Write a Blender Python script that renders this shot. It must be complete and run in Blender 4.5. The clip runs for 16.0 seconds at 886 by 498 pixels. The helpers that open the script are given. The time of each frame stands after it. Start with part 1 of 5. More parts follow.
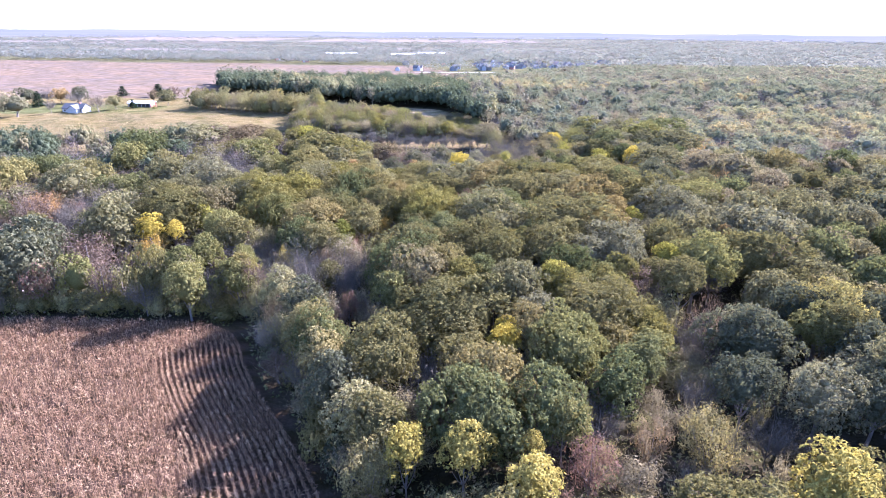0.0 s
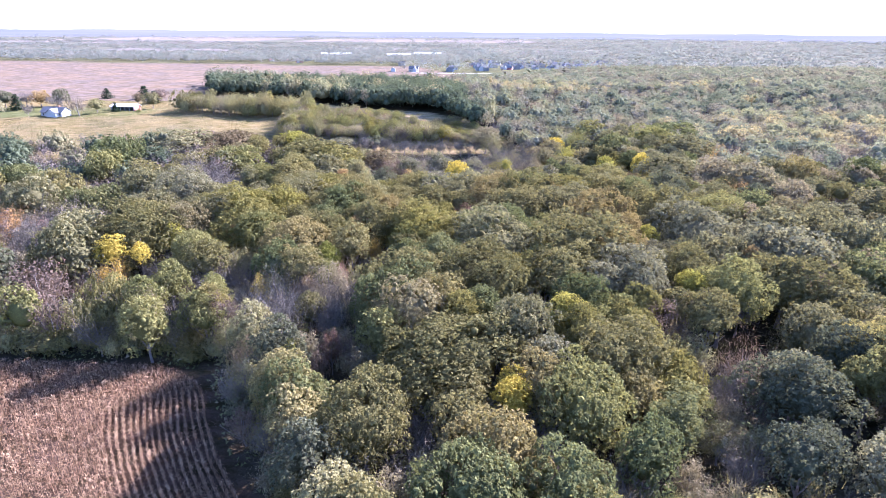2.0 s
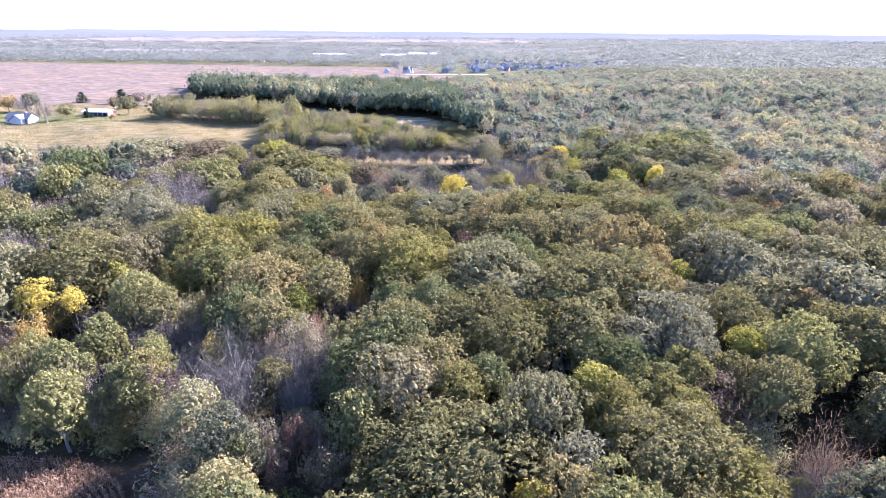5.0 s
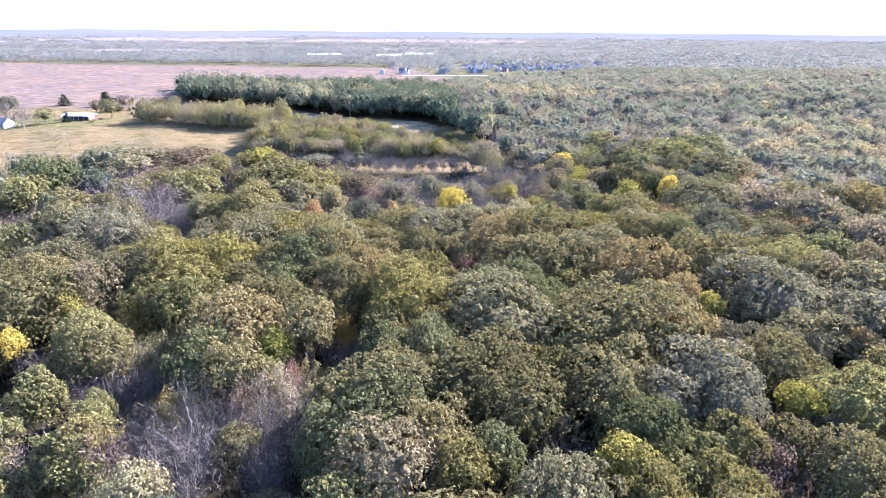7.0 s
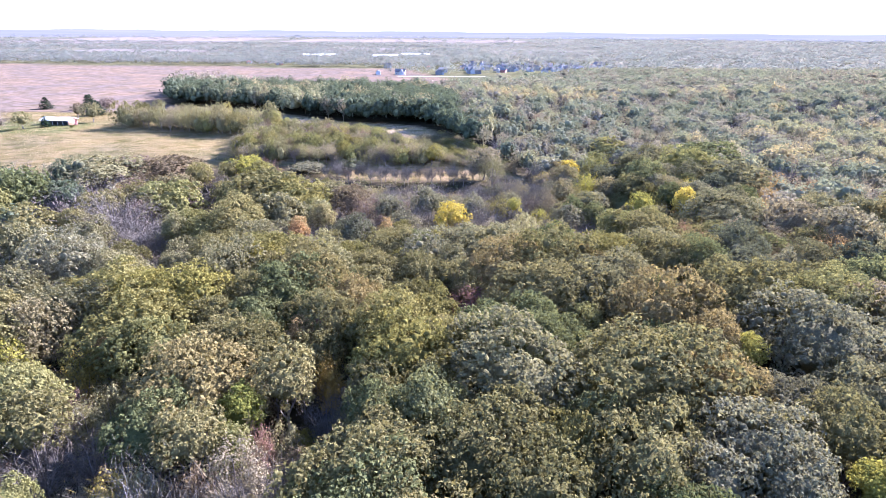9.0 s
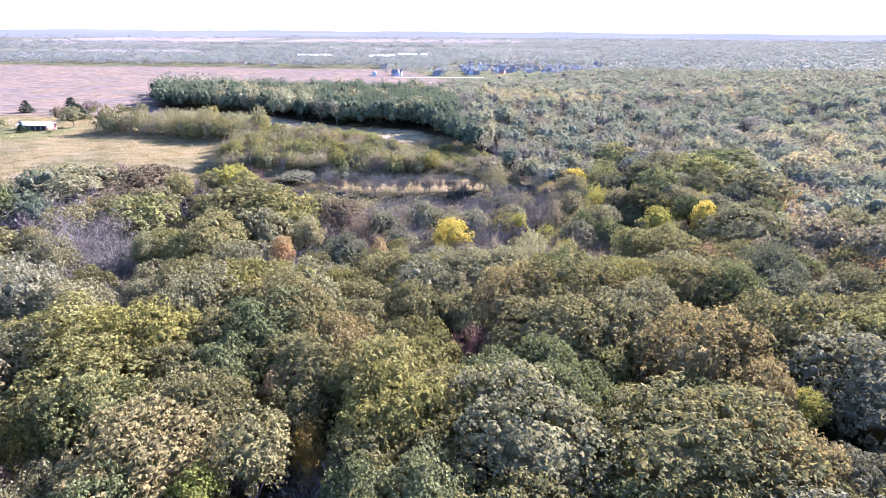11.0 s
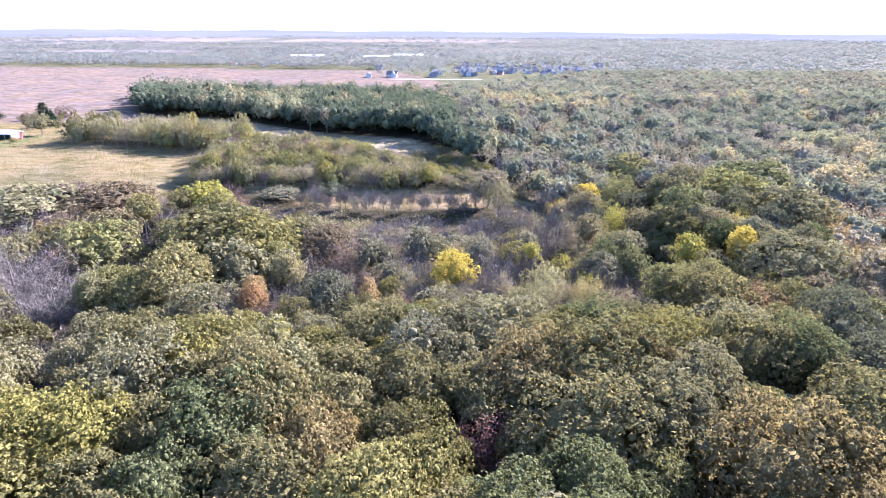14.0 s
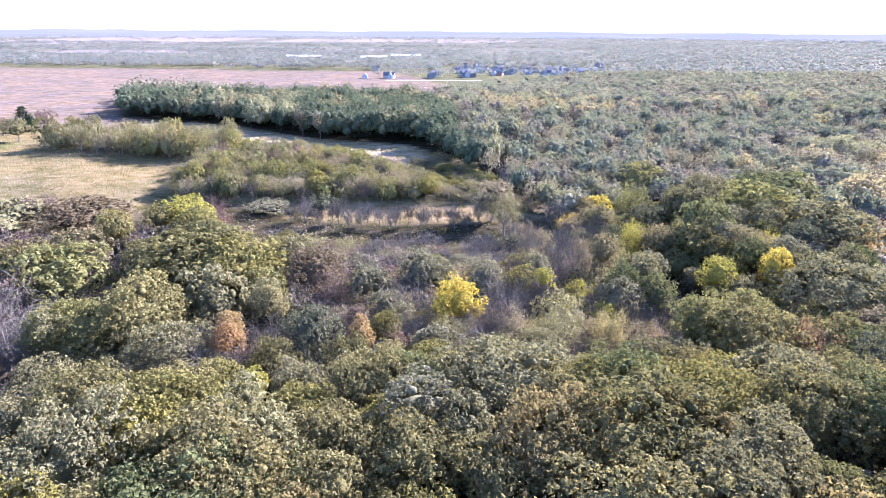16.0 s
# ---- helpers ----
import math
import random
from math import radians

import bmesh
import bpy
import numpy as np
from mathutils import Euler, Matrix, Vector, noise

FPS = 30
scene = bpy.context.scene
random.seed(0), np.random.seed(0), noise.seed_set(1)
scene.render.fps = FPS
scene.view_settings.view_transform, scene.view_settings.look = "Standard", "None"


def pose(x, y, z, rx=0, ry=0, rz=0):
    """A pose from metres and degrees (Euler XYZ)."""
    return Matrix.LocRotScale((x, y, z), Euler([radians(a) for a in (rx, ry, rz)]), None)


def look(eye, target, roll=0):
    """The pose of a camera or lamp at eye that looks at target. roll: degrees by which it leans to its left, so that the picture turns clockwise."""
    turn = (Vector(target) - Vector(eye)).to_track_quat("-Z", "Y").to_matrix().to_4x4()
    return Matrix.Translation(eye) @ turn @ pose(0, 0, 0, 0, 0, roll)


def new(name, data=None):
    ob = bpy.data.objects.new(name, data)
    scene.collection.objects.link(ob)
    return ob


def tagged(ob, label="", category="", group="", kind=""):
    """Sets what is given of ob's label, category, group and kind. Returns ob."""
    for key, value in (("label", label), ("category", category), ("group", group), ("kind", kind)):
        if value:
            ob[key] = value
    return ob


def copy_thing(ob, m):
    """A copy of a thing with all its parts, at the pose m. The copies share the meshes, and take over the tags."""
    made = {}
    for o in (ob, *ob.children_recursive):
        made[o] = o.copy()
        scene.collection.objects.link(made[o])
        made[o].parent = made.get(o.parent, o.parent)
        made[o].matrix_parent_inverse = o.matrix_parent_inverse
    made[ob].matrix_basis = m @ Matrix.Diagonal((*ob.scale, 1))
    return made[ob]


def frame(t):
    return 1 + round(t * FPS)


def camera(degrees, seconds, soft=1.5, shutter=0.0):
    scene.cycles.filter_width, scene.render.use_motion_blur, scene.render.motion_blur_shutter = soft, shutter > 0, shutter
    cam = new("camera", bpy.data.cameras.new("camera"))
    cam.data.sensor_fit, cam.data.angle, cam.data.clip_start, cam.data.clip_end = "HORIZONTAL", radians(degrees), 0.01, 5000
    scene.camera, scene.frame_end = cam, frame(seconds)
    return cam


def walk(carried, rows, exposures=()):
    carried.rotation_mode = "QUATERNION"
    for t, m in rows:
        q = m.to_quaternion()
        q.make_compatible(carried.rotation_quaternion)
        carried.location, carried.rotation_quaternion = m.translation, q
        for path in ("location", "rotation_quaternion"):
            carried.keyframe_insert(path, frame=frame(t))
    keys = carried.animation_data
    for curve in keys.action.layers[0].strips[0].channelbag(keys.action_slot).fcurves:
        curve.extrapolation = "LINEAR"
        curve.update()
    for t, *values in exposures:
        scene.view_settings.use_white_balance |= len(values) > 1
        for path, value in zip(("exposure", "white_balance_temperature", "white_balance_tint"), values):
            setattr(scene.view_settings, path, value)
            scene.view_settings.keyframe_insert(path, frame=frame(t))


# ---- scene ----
cam = camera(74.0, 16.0, soft=0.85)
# seconds, place, heading, pitch, roll
ROWS = [
    (0.0, 0.00, 0.00, 64.00, 0.000, -20.390, 0.437),
    (1.0, 0.10, 9.04, 64.02, -0.153, -20.394, 0.431),
    (2.0, 0.18, 18.03, 64.05, -0.304, -20.397, 0.425),
    (3.0, 0.26, 26.97, 64.07, -0.455, -20.401, 0.419),
    (4.0, 0.33, 35.89, 64.10, -0.604, -20.405, 0.413),
    (5.0, 0.38, 44.77, 64.14, -0.752, -20.408, 0.407),
    (6.0, 0.41, 53.62, 64.18, -0.898, -20.412, 0.401),
    (7.0, 0.43, 62.44, 64.22, -1.043, -20.415, 0.394),
    (8.0, 0.42, 71.25, 64.26, -1.185, -20.419, 0.388),
    (9.0, 0.40, 80.05, 64.31, -1.325, -20.423, 0.382),
    (10.0, 0.35, 88.83, 64.36, -1.462, -20.426, 0.376),
    (11.0, 0.27, 97.61, 64.41, -1.597, -20.430, 0.370),
    (12.0, 0.16, 106.39, 64.47, -1.728, -20.433, 0.364),
    (13.0, 0.02, 115.18, 64.53, -1.857, -20.437, 0.358),
    (14.0, -0.15, 123.97, 64.60, -1.982, -20.441, 0.352),
    (15.0, -0.36, 132.78, 64.66, -2.103, -20.444, 0.346),
    (16.0, -0.60, 141.60, 64.74, -2.220, -20.448, 0.340),
]
walk(cam, [(t, pose(x, y, z, 90 + pitch, 0, yaw) @ pose(0, 0, 0, 0, 0, roll)) for t, x, y, z, yaw, pitch, roll in ROWS], exposures=[(0.0, 3.33, 5180, 36)])

# ---- sun and sky ----
SUN_AZ, SUN_EL = radians(52.0), radians(30.0)  # azimuth from +y towards +x
sun_way = Vector((math.sin(SUN_AZ) * math.cos(SUN_EL), math.cos(SUN_AZ) * math.cos(SUN_EL), math.sin(SUN_EL)))
world = bpy.data.worlds.new("sky")
scene.world = world
world.use_nodes = True
wn, wl = world.node_tree.nodes, world.node_tree.links
sky = wn.new("ShaderNodeTexSky")
sky.sky_type, sky.sun_disc = "NISHITA", False
sky.sun_elevation, sky.sun_rotation = SUN_EL, SUN_AZ
sky.altitude, sky.air_density, sky.dust_density, sky.ozone_density = 200, 1.0, 0.3, 3.0
wl.new(sky.outputs[0], wn["Background"].inputs[0])
wn["Background"].inputs[1].default_value = 0.1
sun = new("sun", bpy.data.lights.new("sun", "SUN"))
sun.data.energy, sun.data.angle, sun.data.color = 5.6, radians(0.6), (1.0, 0.94, 0.84)
sun.matrix_world = look(sun_way * 100, (0, 0, 0))


# ---- materials ----
def nodes_of(name):
    m = bpy.data.materials.new(name)
    m.use_nodes = True
    return m, m.node_tree.nodes, m.node_tree.links


def mixer(n, l, a, b, fac, kind="MIX"):
    """A colour mix node; a, b and fac are sockets, colours or numbers."""
    x = n.new("ShaderNodeMix")
    x.data_type, x.blend_type = "RGBA", kind
    for i, v in ((0, fac), (6, a), (7, b)):
        if hasattr(v, "is_linked"):
            l.new(v, x.inputs[i])
        elif i == 0:
            x.inputs[i].default_value = v
        else:
            x.inputs[i].default_value = (*v, 1)
    return x.outputs[2]


def spread(n, l, value, lo, hi, a=0.0, b=1.0):
    r = n.new("ShaderNodeMapRange")
    l.new(value, r.inputs[0])
    for i, v in zip((1, 2, 3, 4), (lo, hi, a, b)):
        r.inputs[i].default_value = v
    return r.outputs[0]


def noise_at(n, l, vec, scale, detail=3.0, rough=0.55):
    t = n.new("ShaderNodeTexNoise")
    t.inputs["Scale"].default_value, t.inputs["Detail"].default_value, t.inputs["Roughness"].default_value = scale, detail, rough
    l.new(vec, t.inputs["Vector"])
    return t.outputs[0]


def foliage(name, dark, light, accent, accent_share=0.0, cells=0.0, translucent=0.36, rough=0.8, sheen=0.0, grain_scale=2.6, leaf_dark=0.45, contrast=0.6):
    """Leaves: tone differs from tree to tree, from bough to bough and from leaf to leaf."""
    m, n, l = nodes_of(name)
    if not cells and translucent:
        dark, light, accent = [(0.68 * c[0], 0.64 * c[1], 0.64 * c[2]) for c in (dark, light, accent)]
    p = n["Principled BSDF"]
    geo, info = n.new("ShaderNodeNewGeometry"), n.new("ShaderNodeObjectInfo")
    pos = geo.outputs["Position"]
    if cells < 0:  # a tone of its own for each tree of a joined wood
        v = n.new("ShaderNodeVertexColor")
        v.layer_name = "tone"
        split = n.new("ShaderNodeSeparateColor")
        l.new(v.outputs["Color"], split.inputs[0])
        own, own2 = split.outputs[0], split.outputs[1]
    elif cells:
        v = n.new("ShaderNodeTexVoronoi")
        v.inputs["Scale"].default_value = cells
        l.new(pos, v.inputs["Vector"])
        split = n.new("ShaderNodeSeparateColor")
        l.new(v.outputs["Color"], split.inputs[0])
        own, own2 = split.outputs[0], split.outputs[1]
    else:
        own = info.outputs["Random"]
        w = n.new("ShaderNodeTexWhiteNoise")
        w.noise_dimensions = "1D"
        l.new(own, w.inputs["W"])
        own2 = w.outputs[0]
    c = mixer(n, l, dark, light, own)
    c = mixer(n, l, c, accent, spread(n, l, own2, 1.0 - accent_share, 1.0 - accent_share * 0.6 + 0.001))
    bough = noise_at(n, l, pos, 0.35, 2.0)
    c = mixer(n, l, c, light, spread(n, l, bough, 0.5, 0.8, 0.0, 0.55))
    leaf = geo.outputs["Random Per Island"]
    c = mixer(n, l, c, (0, 0, 0), spread(n, l, leaf, 0.0, 1.0, 0.0, leaf_dark))
    grain = noise_at(n, l, pos, grain_scale, 3.0, 0.7)
    c = mixer(n, l, c, (0.6, 0.6, 0.6), spread(n, l, grain, 0.58, 0.38, 0.0, 0.9 * contrast), "MULTIPLY")
    c = mixer(n, l, c, (1.18, 1.18, 1.02), spread(n, l, grain, 0.46, 0.62, 0.0, contrast), "MULTIPLY")
    l.new(c, p.inputs["Base Color"])
    p.inputs["Roughness"].default_value = rough
    bn = n.new("ShaderNodeBump")
    bn.inputs["Strength"].default_value, bn.inputs["Distance"].default_value = 0.9 * contrast, 0.9 / grain_scale
    l.new(grain, bn.inputs["Height"])
    l.new(bn.outputs[0], p.inputs["Normal"])
    p.inputs["Specular IOR Level"].default_value = 0.0
    if sheen:
        p.inputs["Sheen Weight"].default_value, p.inputs["Sheen Roughness"].default_value = sheen, 0.6
        p.inputs["Sheen Tint"].default_value = (0.6, 0.72, 1.0, 1)
    t = n.new("ShaderNodeBsdfTranslucent")
    through_leaf = mixer(n, l, c, (1.2, 1.15, 0.85), 1.0, "MULTIPLY")
    l.new(through_leaf, t.inputs[0])
    mx = n.new("ShaderNodeMixShader")
    mx.inputs[0].default_value = translucent
    l.new(p.outputs[0], mx.inputs[1])
    l.new(t.outputs[0], mx.inputs[2])
    l.new(mx.outputs[0], n["Material Output"].inputs[0])
    return m


def plain(name, a, b, scale=1.0, rough=0.8, bump=0.0, fine=8.0, spec=0.3):
    """Two tones in patches and grain, with relief."""
    m, n, l = nodes_of(name)
    p = n["Principled BSDF"]
    pos = n.new("ShaderNodeNewGeometry").outputs["Position"]
    big, small = noise_at(n, l, pos, scale, 4.0), noise_at(n, l, pos, scale * fine, 3.0)
    c = mixer(n, l, a, b, spread(n, l, big, 0.35, 0.68))
    c = mixer(n, l, c, tuple(v * 0.55 for v in a), spread(n, l, small, 0.5, 0.8, 0.0, 0.6))
    l.new(c, p.inputs["Base Color"])
    p.inputs["Roughness"].default_value, p.inputs["Specular IOR Level"].default_value = rough, spec
    if bump:
        bn = n.new("ShaderNodeBump")
        bn.inputs["Strength"].default_value, bn.inputs["Distance"].default_value = 0.6, bump
        l.new(small, bn.inputs["Height"])
        l.new(bn.outputs[0], p.inputs["Normal"])
    return m


OLIVE = foliage("oak_leaves", (0.148, 0.142, 0.055), (0.242, 0.222, 0.09), (0.265, 0.225, 0.09), 0.12)
GREEN = foliage("maple_leaves", (0.118, 0.138, 0.054), (0.2, 0.21, 0.086), (0.265, 0.24, 0.09), 0.2)
LIME = foliage("lime_leaves", (0.185, 0.205, 0.045), (0.25, 0.262, 0.06), (0.28, 0.27, 0.065), 0.2)
YELLOW = foliage("yellow_leaves", (0.56, 0.46, 0.07), (0.66, 0.54, 0.1), (0.62, 0.44, 0.07), 0.2)
ORANGE = foliage("orange_leaves", (0.34, 0.245, 0.1), (0.4, 0.295, 0.125), (0.36, 0.225, 0.095), 0.25)
RUST = foliage("rust_leaves", (0.165, 0.135, 0.078), (0.23, 0.185, 0.105), (0.23, 0.16, 0.09), 0.3)
WINE = foliage("wine_leaves", (0.14, 0.092, 0.08), (0.2, 0.135, 0.115), (0.2, 0.115, 0.092), 0.2)
SILVER = foliage("silver_leaves", (0.185, 0.184, 0.105), (0.255, 0.248, 0.145), (0.28, 0.24, 0.145), 0.2)
DARK = foliage("dark_leaves", (0.1, 0.112, 0.068), (0.15, 0.158, 0.092), (0.15, 0.145, 0.085), 0.2)
NEEDLE = foliage("needles", (0.018, 0.032, 0.016), (0.03, 0.05, 0.025), (0.04, 0.05, 0.03), 0.1, translucent=0.1)
TWIG = foliage("bare_twigs", (0.105, 0.091, 0.072), (0.145, 0.126, 0.102), (0.15, 0.118, 0.088), 0.3, translucent=0.0, rough=0.8)
TAN = foliage("tan_leaves", (0.245, 0.214, 0.13), (0.335, 0.3, 0.19), (0.3, 0.23, 0.135), 0.3)
LIME_OLIVE = foliage("yellowing_oak_leaves", (0.188, 0.178, 0.056), (0.25, 0.23, 0.074), (0.26, 0.24, 0.062), 0.2)
GREY_OLIVE = foliage("grey_oak_leaves", (0.178, 0.173, 0.083), (0.243, 0.232, 0.114), (0.25, 0.22, 0.11), 0.2)
OCHRE = foliage("ochre_oak_leaves", (0.24, 0.195, 0.075), (0.285, 0.232, 0.095), (0.27, 0.19, 0.085), 0.2)
GREEN_LIME = foliage("light_maple_leaves", (0.2, 0.206, 0.074), (0.262, 0.254, 0.092), (0.320, 0.284, 0.1), 0.2)
LEMON = foliage("lemon_leaves", (0.31, 0.3, 0.06), (0.38, 0.355, 0.08), (0.42, 0.36, 0.08), 0.2)
GOLD = foliage("golden_leaves", (0.42, 0.36, 0.085), (0.5, 0.43, 0.12), (0.5, 0.4, 0.095), 0.2)
GOLD2 = foliage("deep_gold_leaves", (0.42, 0.33, 0.08), (0.48, 0.385, 0.1), (0.43, 0.3, 0.08), 0.2)
TAN_GREEN = foliage("thin_green_leaves", (0.26, 0.25, 0.112), (0.33, 0.31, 0.15), (0.335, 0.29, 0.12), 0.2)
ROSE = foliage("rose_brown_leaves", (0.17, 0.13, 0.1), (0.215, 0.168, 0.13), (0.25, 0.16, 0.12), 0.3)
# green of the farther woods, with some blue-grey haze mixed into the colour
FARLEAF = foliage("far_leaves", (0.104, 0.112, 0.07), (0.165, 0.165, 0.102), (0.18, 0.156, 0.108), 0.35, cells=-1, translucent=0.35, grain_scale=0.8, leaf_dark=0.2, contrast=0.4)
WOODLEAF = foliage("dark_wood_leaves", (0.058, 0.072, 0.044), (0.1, 0.112, 0.064), (0.2, 0.17, 0.09), 0.2, cells=-1, translucent=0.35, grain_scale=1.0, leaf_dark=0.35, contrast=0.6)
FARTAN = foliage("far_tan_leaves", (0.122, 0.11, 0.074), (0.17, 0.153, 0.103), (0.155, 0.126, 0.09), 0.3, cells=-1, translucent=0.35, grain_scale=1.0, leaf_dark=0.35, contrast=0.5)
FARTWIG = foliage("far_twigs", (0.1, 0.086, 0.078), (0.15, 0.128, 0.116), (0.14, 0.11, 0.096), 0.3, cells=-1, translucent=0.0, grain_scale=1.0, leaf_dark=0.35, contrast=0.5)
FARLIME = foliage("far_yellowing_leaves", (0.17, 0.165, 0.09), (0.225, 0.208, 0.11), (0.28, 0.22, 0.11), 0.3, cells=-1, translucent=0.35, grain_scale=1.0, leaf_dark=0.3, contrast=0.5)
# the next leaf colour is paled and blued to stand in for distance haze
HAZED_LEAF = foliage("distant_leaves", (0.114, 0.123, 0.11), (0.156, 0.162, 0.145), (0.166, 0.154, 0.136), 0.4, cells=-1, translucent=0.5, grain_scale=0.4, leaf_dark=0.2, contrast=0.3)
BARK = plain("bark", (0.085, 0.07, 0.058), (0.14, 0.118, 0.1), 1.5, 0.9, 0.03)
CORN = foliage("dry_corn", (0.125, 0.071, 0.041), (0.25, 0.16, 0.096), (0.375, 0.252, 0.155), 0.2, cells=1.4, translucent=0.25, rough=0.6)
GRASS = foliage("dry_grass", (0.16, 0.125, 0.065), (0.29, 0.235, 0.135), (0.12, 0.115, 0.05), 0.3, cells=0.12, translucent=0.3, rough=0.7)
UNDER = foliage("undergrowth_leaves", (0.086, 0.098, 0.040), (0.172, 0.172, 0.075), (0.218, 0.172, 0.115), 0.4, cells=0.25)


def ground_material():
    """Bare soil and litter, with the cover, and haze painted on the far ground, told by the sheet's own land-cover
    attribute.
    """
    m, n, l = nodes_of("ground_cover")
    p = n["Principled BSDF"]
    pos = n.new("ShaderNodeNewGeometry").outputs["Position"]
    a = n.new("ShaderNodeVertexColor")
    a.layer_name = "cover"
    big, mid, small = noise_at(n, l, pos, 0.03, 4.0), noise_at(n, l, pos, 0.25, 4.0), noise_at(n, l, pos, 2.2, 3.0)
    c = mixer(n, l, a.outputs[0], (1.35, 1.2, 1.0), spread(n, l, big, 0.35, 0.7), "MULTIPLY")
    c = mixer(n, l, c, (0.62, 0.7, 0.55), spread(n, l, mid, 0.45, 0.75), "MULTIPLY")
    c = mixer(n, l, c, (0.6, 0.58, 0.55), spread(n, l, small, 0.45, 0.75), "MULTIPLY")
    streak = n.new("ShaderNodeMapping")
    streak.inputs["Scale"].default_value = (0.09, 0.3, 0.3)
    l.new(pos, streak.inputs["Vector"])
    c = mixer(n, l, c, (0.6, 0.64, 0.5), spread(n, l, noise_at(n, l, streak.outputs[0], 1.0, 4.0), 0.42, 0.62), "MULTIPLY")
    l.new(c, p.inputs["Base Color"])
    p.inputs["Roughness"].default_value, p.inputs["Specular IOR Level"].default_value = 0.95, 0.0
    b = n.new("ShaderNodeBump")
    b.inputs["Strength"].default_value, b.inputs["Distance"].default_value = 0.7, 0.15
    l.new(small, b.inputs["Height"])
    l.new(b.outputs[0], p.inputs["Normal"])
    return m


GROUND = ground_material()

# ---- the lie of the land ----
UPLAND = 9.5


def smooth(a, b, v):
    t = np.clip((v - a) / (b - a), 0, 1)
    return t * t * (3 - 2 * t)


def land(x, y):
    """Height of the ground: level corn, a wooded slope down to a creek, then a bank up to the farmed plain."""
    x, y = np.asarray(x, float), np.asarray(y, float)
    low = -3.0 * smooth(180, 270, y) * smooth(110, 60, x)
    low = low - 3.0 * np.exp(-(((x - 66) / 22) ** 2)) * smooth(-30, 200, y)
    start = 300 + 0.6 * np.clip(x + 10, -110, 0) + 0.9 * np.clip(x - 20, 0, 160)
    rise = smooth(0, 150, y - start)
    rough = 0.5 * np.sin(x / 23 + 1.3) * np.cos(y / 19) + 0.35 * np.sin(x / 9.0 + y / 13.0)
    in_corn = smooth(-10, -30, x + 0.55 * (y - 63)) * smooth(132, 120, y)
    rough = rough * (1 - in_corn) * (1 - smooth(440, 560, y))
    return low * (1 - rise) + UPLAND * rise + rough


def h(x, y):
    return float(land(x, y))


def part(name, bm, material, parent=None, label=""):
    """Links a bmesh, or a ready mesh, as one object."""
    if isinstance(bm, bpy.types.Mesh):
        me = bm
    else:
        me = bpy.data.meshes.new(name)
        bm.to_mesh(me)
        bm.free()
    if material and not me.materials:
        me.materials.append(material)
    ob = new(name, me)
    if parent:
        ob.parent = parent
    if label:
        ob["label"] = label
    return ob


def mesh_from(name, verts, faces, material):
    me = bpy.data.meshes.new(name)
    me.from_pydata(verts, [], faces)
    me.materials.append(material)
    me.update()
    return me


def tri_mesh(name, tri, material):
    """A mesh of loose triangles from an array (n, 3, 3)."""
    k = len(tri)
    me = bpy.data.meshes.new(name)
    me.vertices.add(3 * k)
    me.vertices.foreach_set("co", np.ascontiguousarray(tri, np.float32).ravel())
    me.loops.add(3 * k)
    me.loops.foreach_set("vertex_index", np.arange(3 * k, dtype=np.int32))
    me.polygons.add(k)
    me.polygons.foreach_set("loop_start", np.arange(0, 3 * k, 3, dtype=np.int32))
    me.materials.append(material)
    me.update(calc_edges=True)
    return me


# corn field: its near edge runs beside the woods and bends round a corner
EDGE_A, EDGE_B = Vector((-18.0, 68.0)), Vector((-45.0, 117.0))
EDGE_WAY = (EDGE_B - EDGE_A).normalized()
EDGE_IN = Vector((-EDGE_WAY.y, EDGE_WAY.x))
TOP_Y, CORNER = 122.0, 13.0


def corn_depth(x, y):
    """How far inside the field a place lies (negative outside), with a rounded corner."""
    a = (x - EDGE_A.x) * EDGE_IN.x + (y - EDGE_A.y) * EDGE_IN.y + 1.2 * np.sin(y / 9.0)
    b = TOP_Y - y + 0.8 * np.sin(x / 8.0)
    ca, cb = CORNER - a, CORNER - b
    corner = CORNER - np.hypot(np.maximum(ca, 0), np.maximum(cb, 0))
    return np.where((ca > 0) & (cb > 0), corner, np.minimum(a, b))


def meadow(x, y):
    """Positive inside the rough pasture on the bank and round the farm."""
    front = y - 322 + 3 * np.sin(x / 11.0) - 0.15 * (x + 100)
    back = 500 - y + 0.05 * (x + 200)
    side = -90 - 0.18 * np.abs(y - 375) - x + 2.5 * np.sin(y / 7.0)
    return np.minimum(np.minimum(front, back), side)


WOOD_X = (-600, -240, -215, -140, -110, -69, -38, -2, 20, 60)
WOOD_Y = (780, 580, 560, 517, 499, 469, 453, 436, 397, 336)


def wood_front(x):
    return np.interp(x, WOOD_X, WOOD_Y)


def wood_back(x):
    return np.interp(x, (-260, -200, -100, 0, 100, 200, 260), (645, 655, 600, 600, 720, 850, 5000))


def strip(x, y):
    """The mown strip between the bushes and the tall wood."""
    return np.minimum(np.minimum(wood_front(x) + 1 - y, y - wood_front(x) + 36), np.minimum(x + 150, 4 - x))


def clearing(x, y):
    return np.minimum(8 - np.abs(y - 351), 36 - np.abs(x + 12))


def upland_field(x, y):
    """The harvested plain behind the farm and the tall wood."""
    left = np.minimum(y - 500, wood_front(x) - 6 - y)
    left = np.minimum(left, -148 - x)
    left = np.maximum(left, np.minimum(y - 500, -194 - 0.42 * (y - 530) - x))
    behind = np.minimum(y - wood_back(x) - 4, -x + 0.3 * (1010 - y) - 40)
    return np.minimum(np.maximum(left, behind), 1005 - 0.12 * (x + 100) - y)


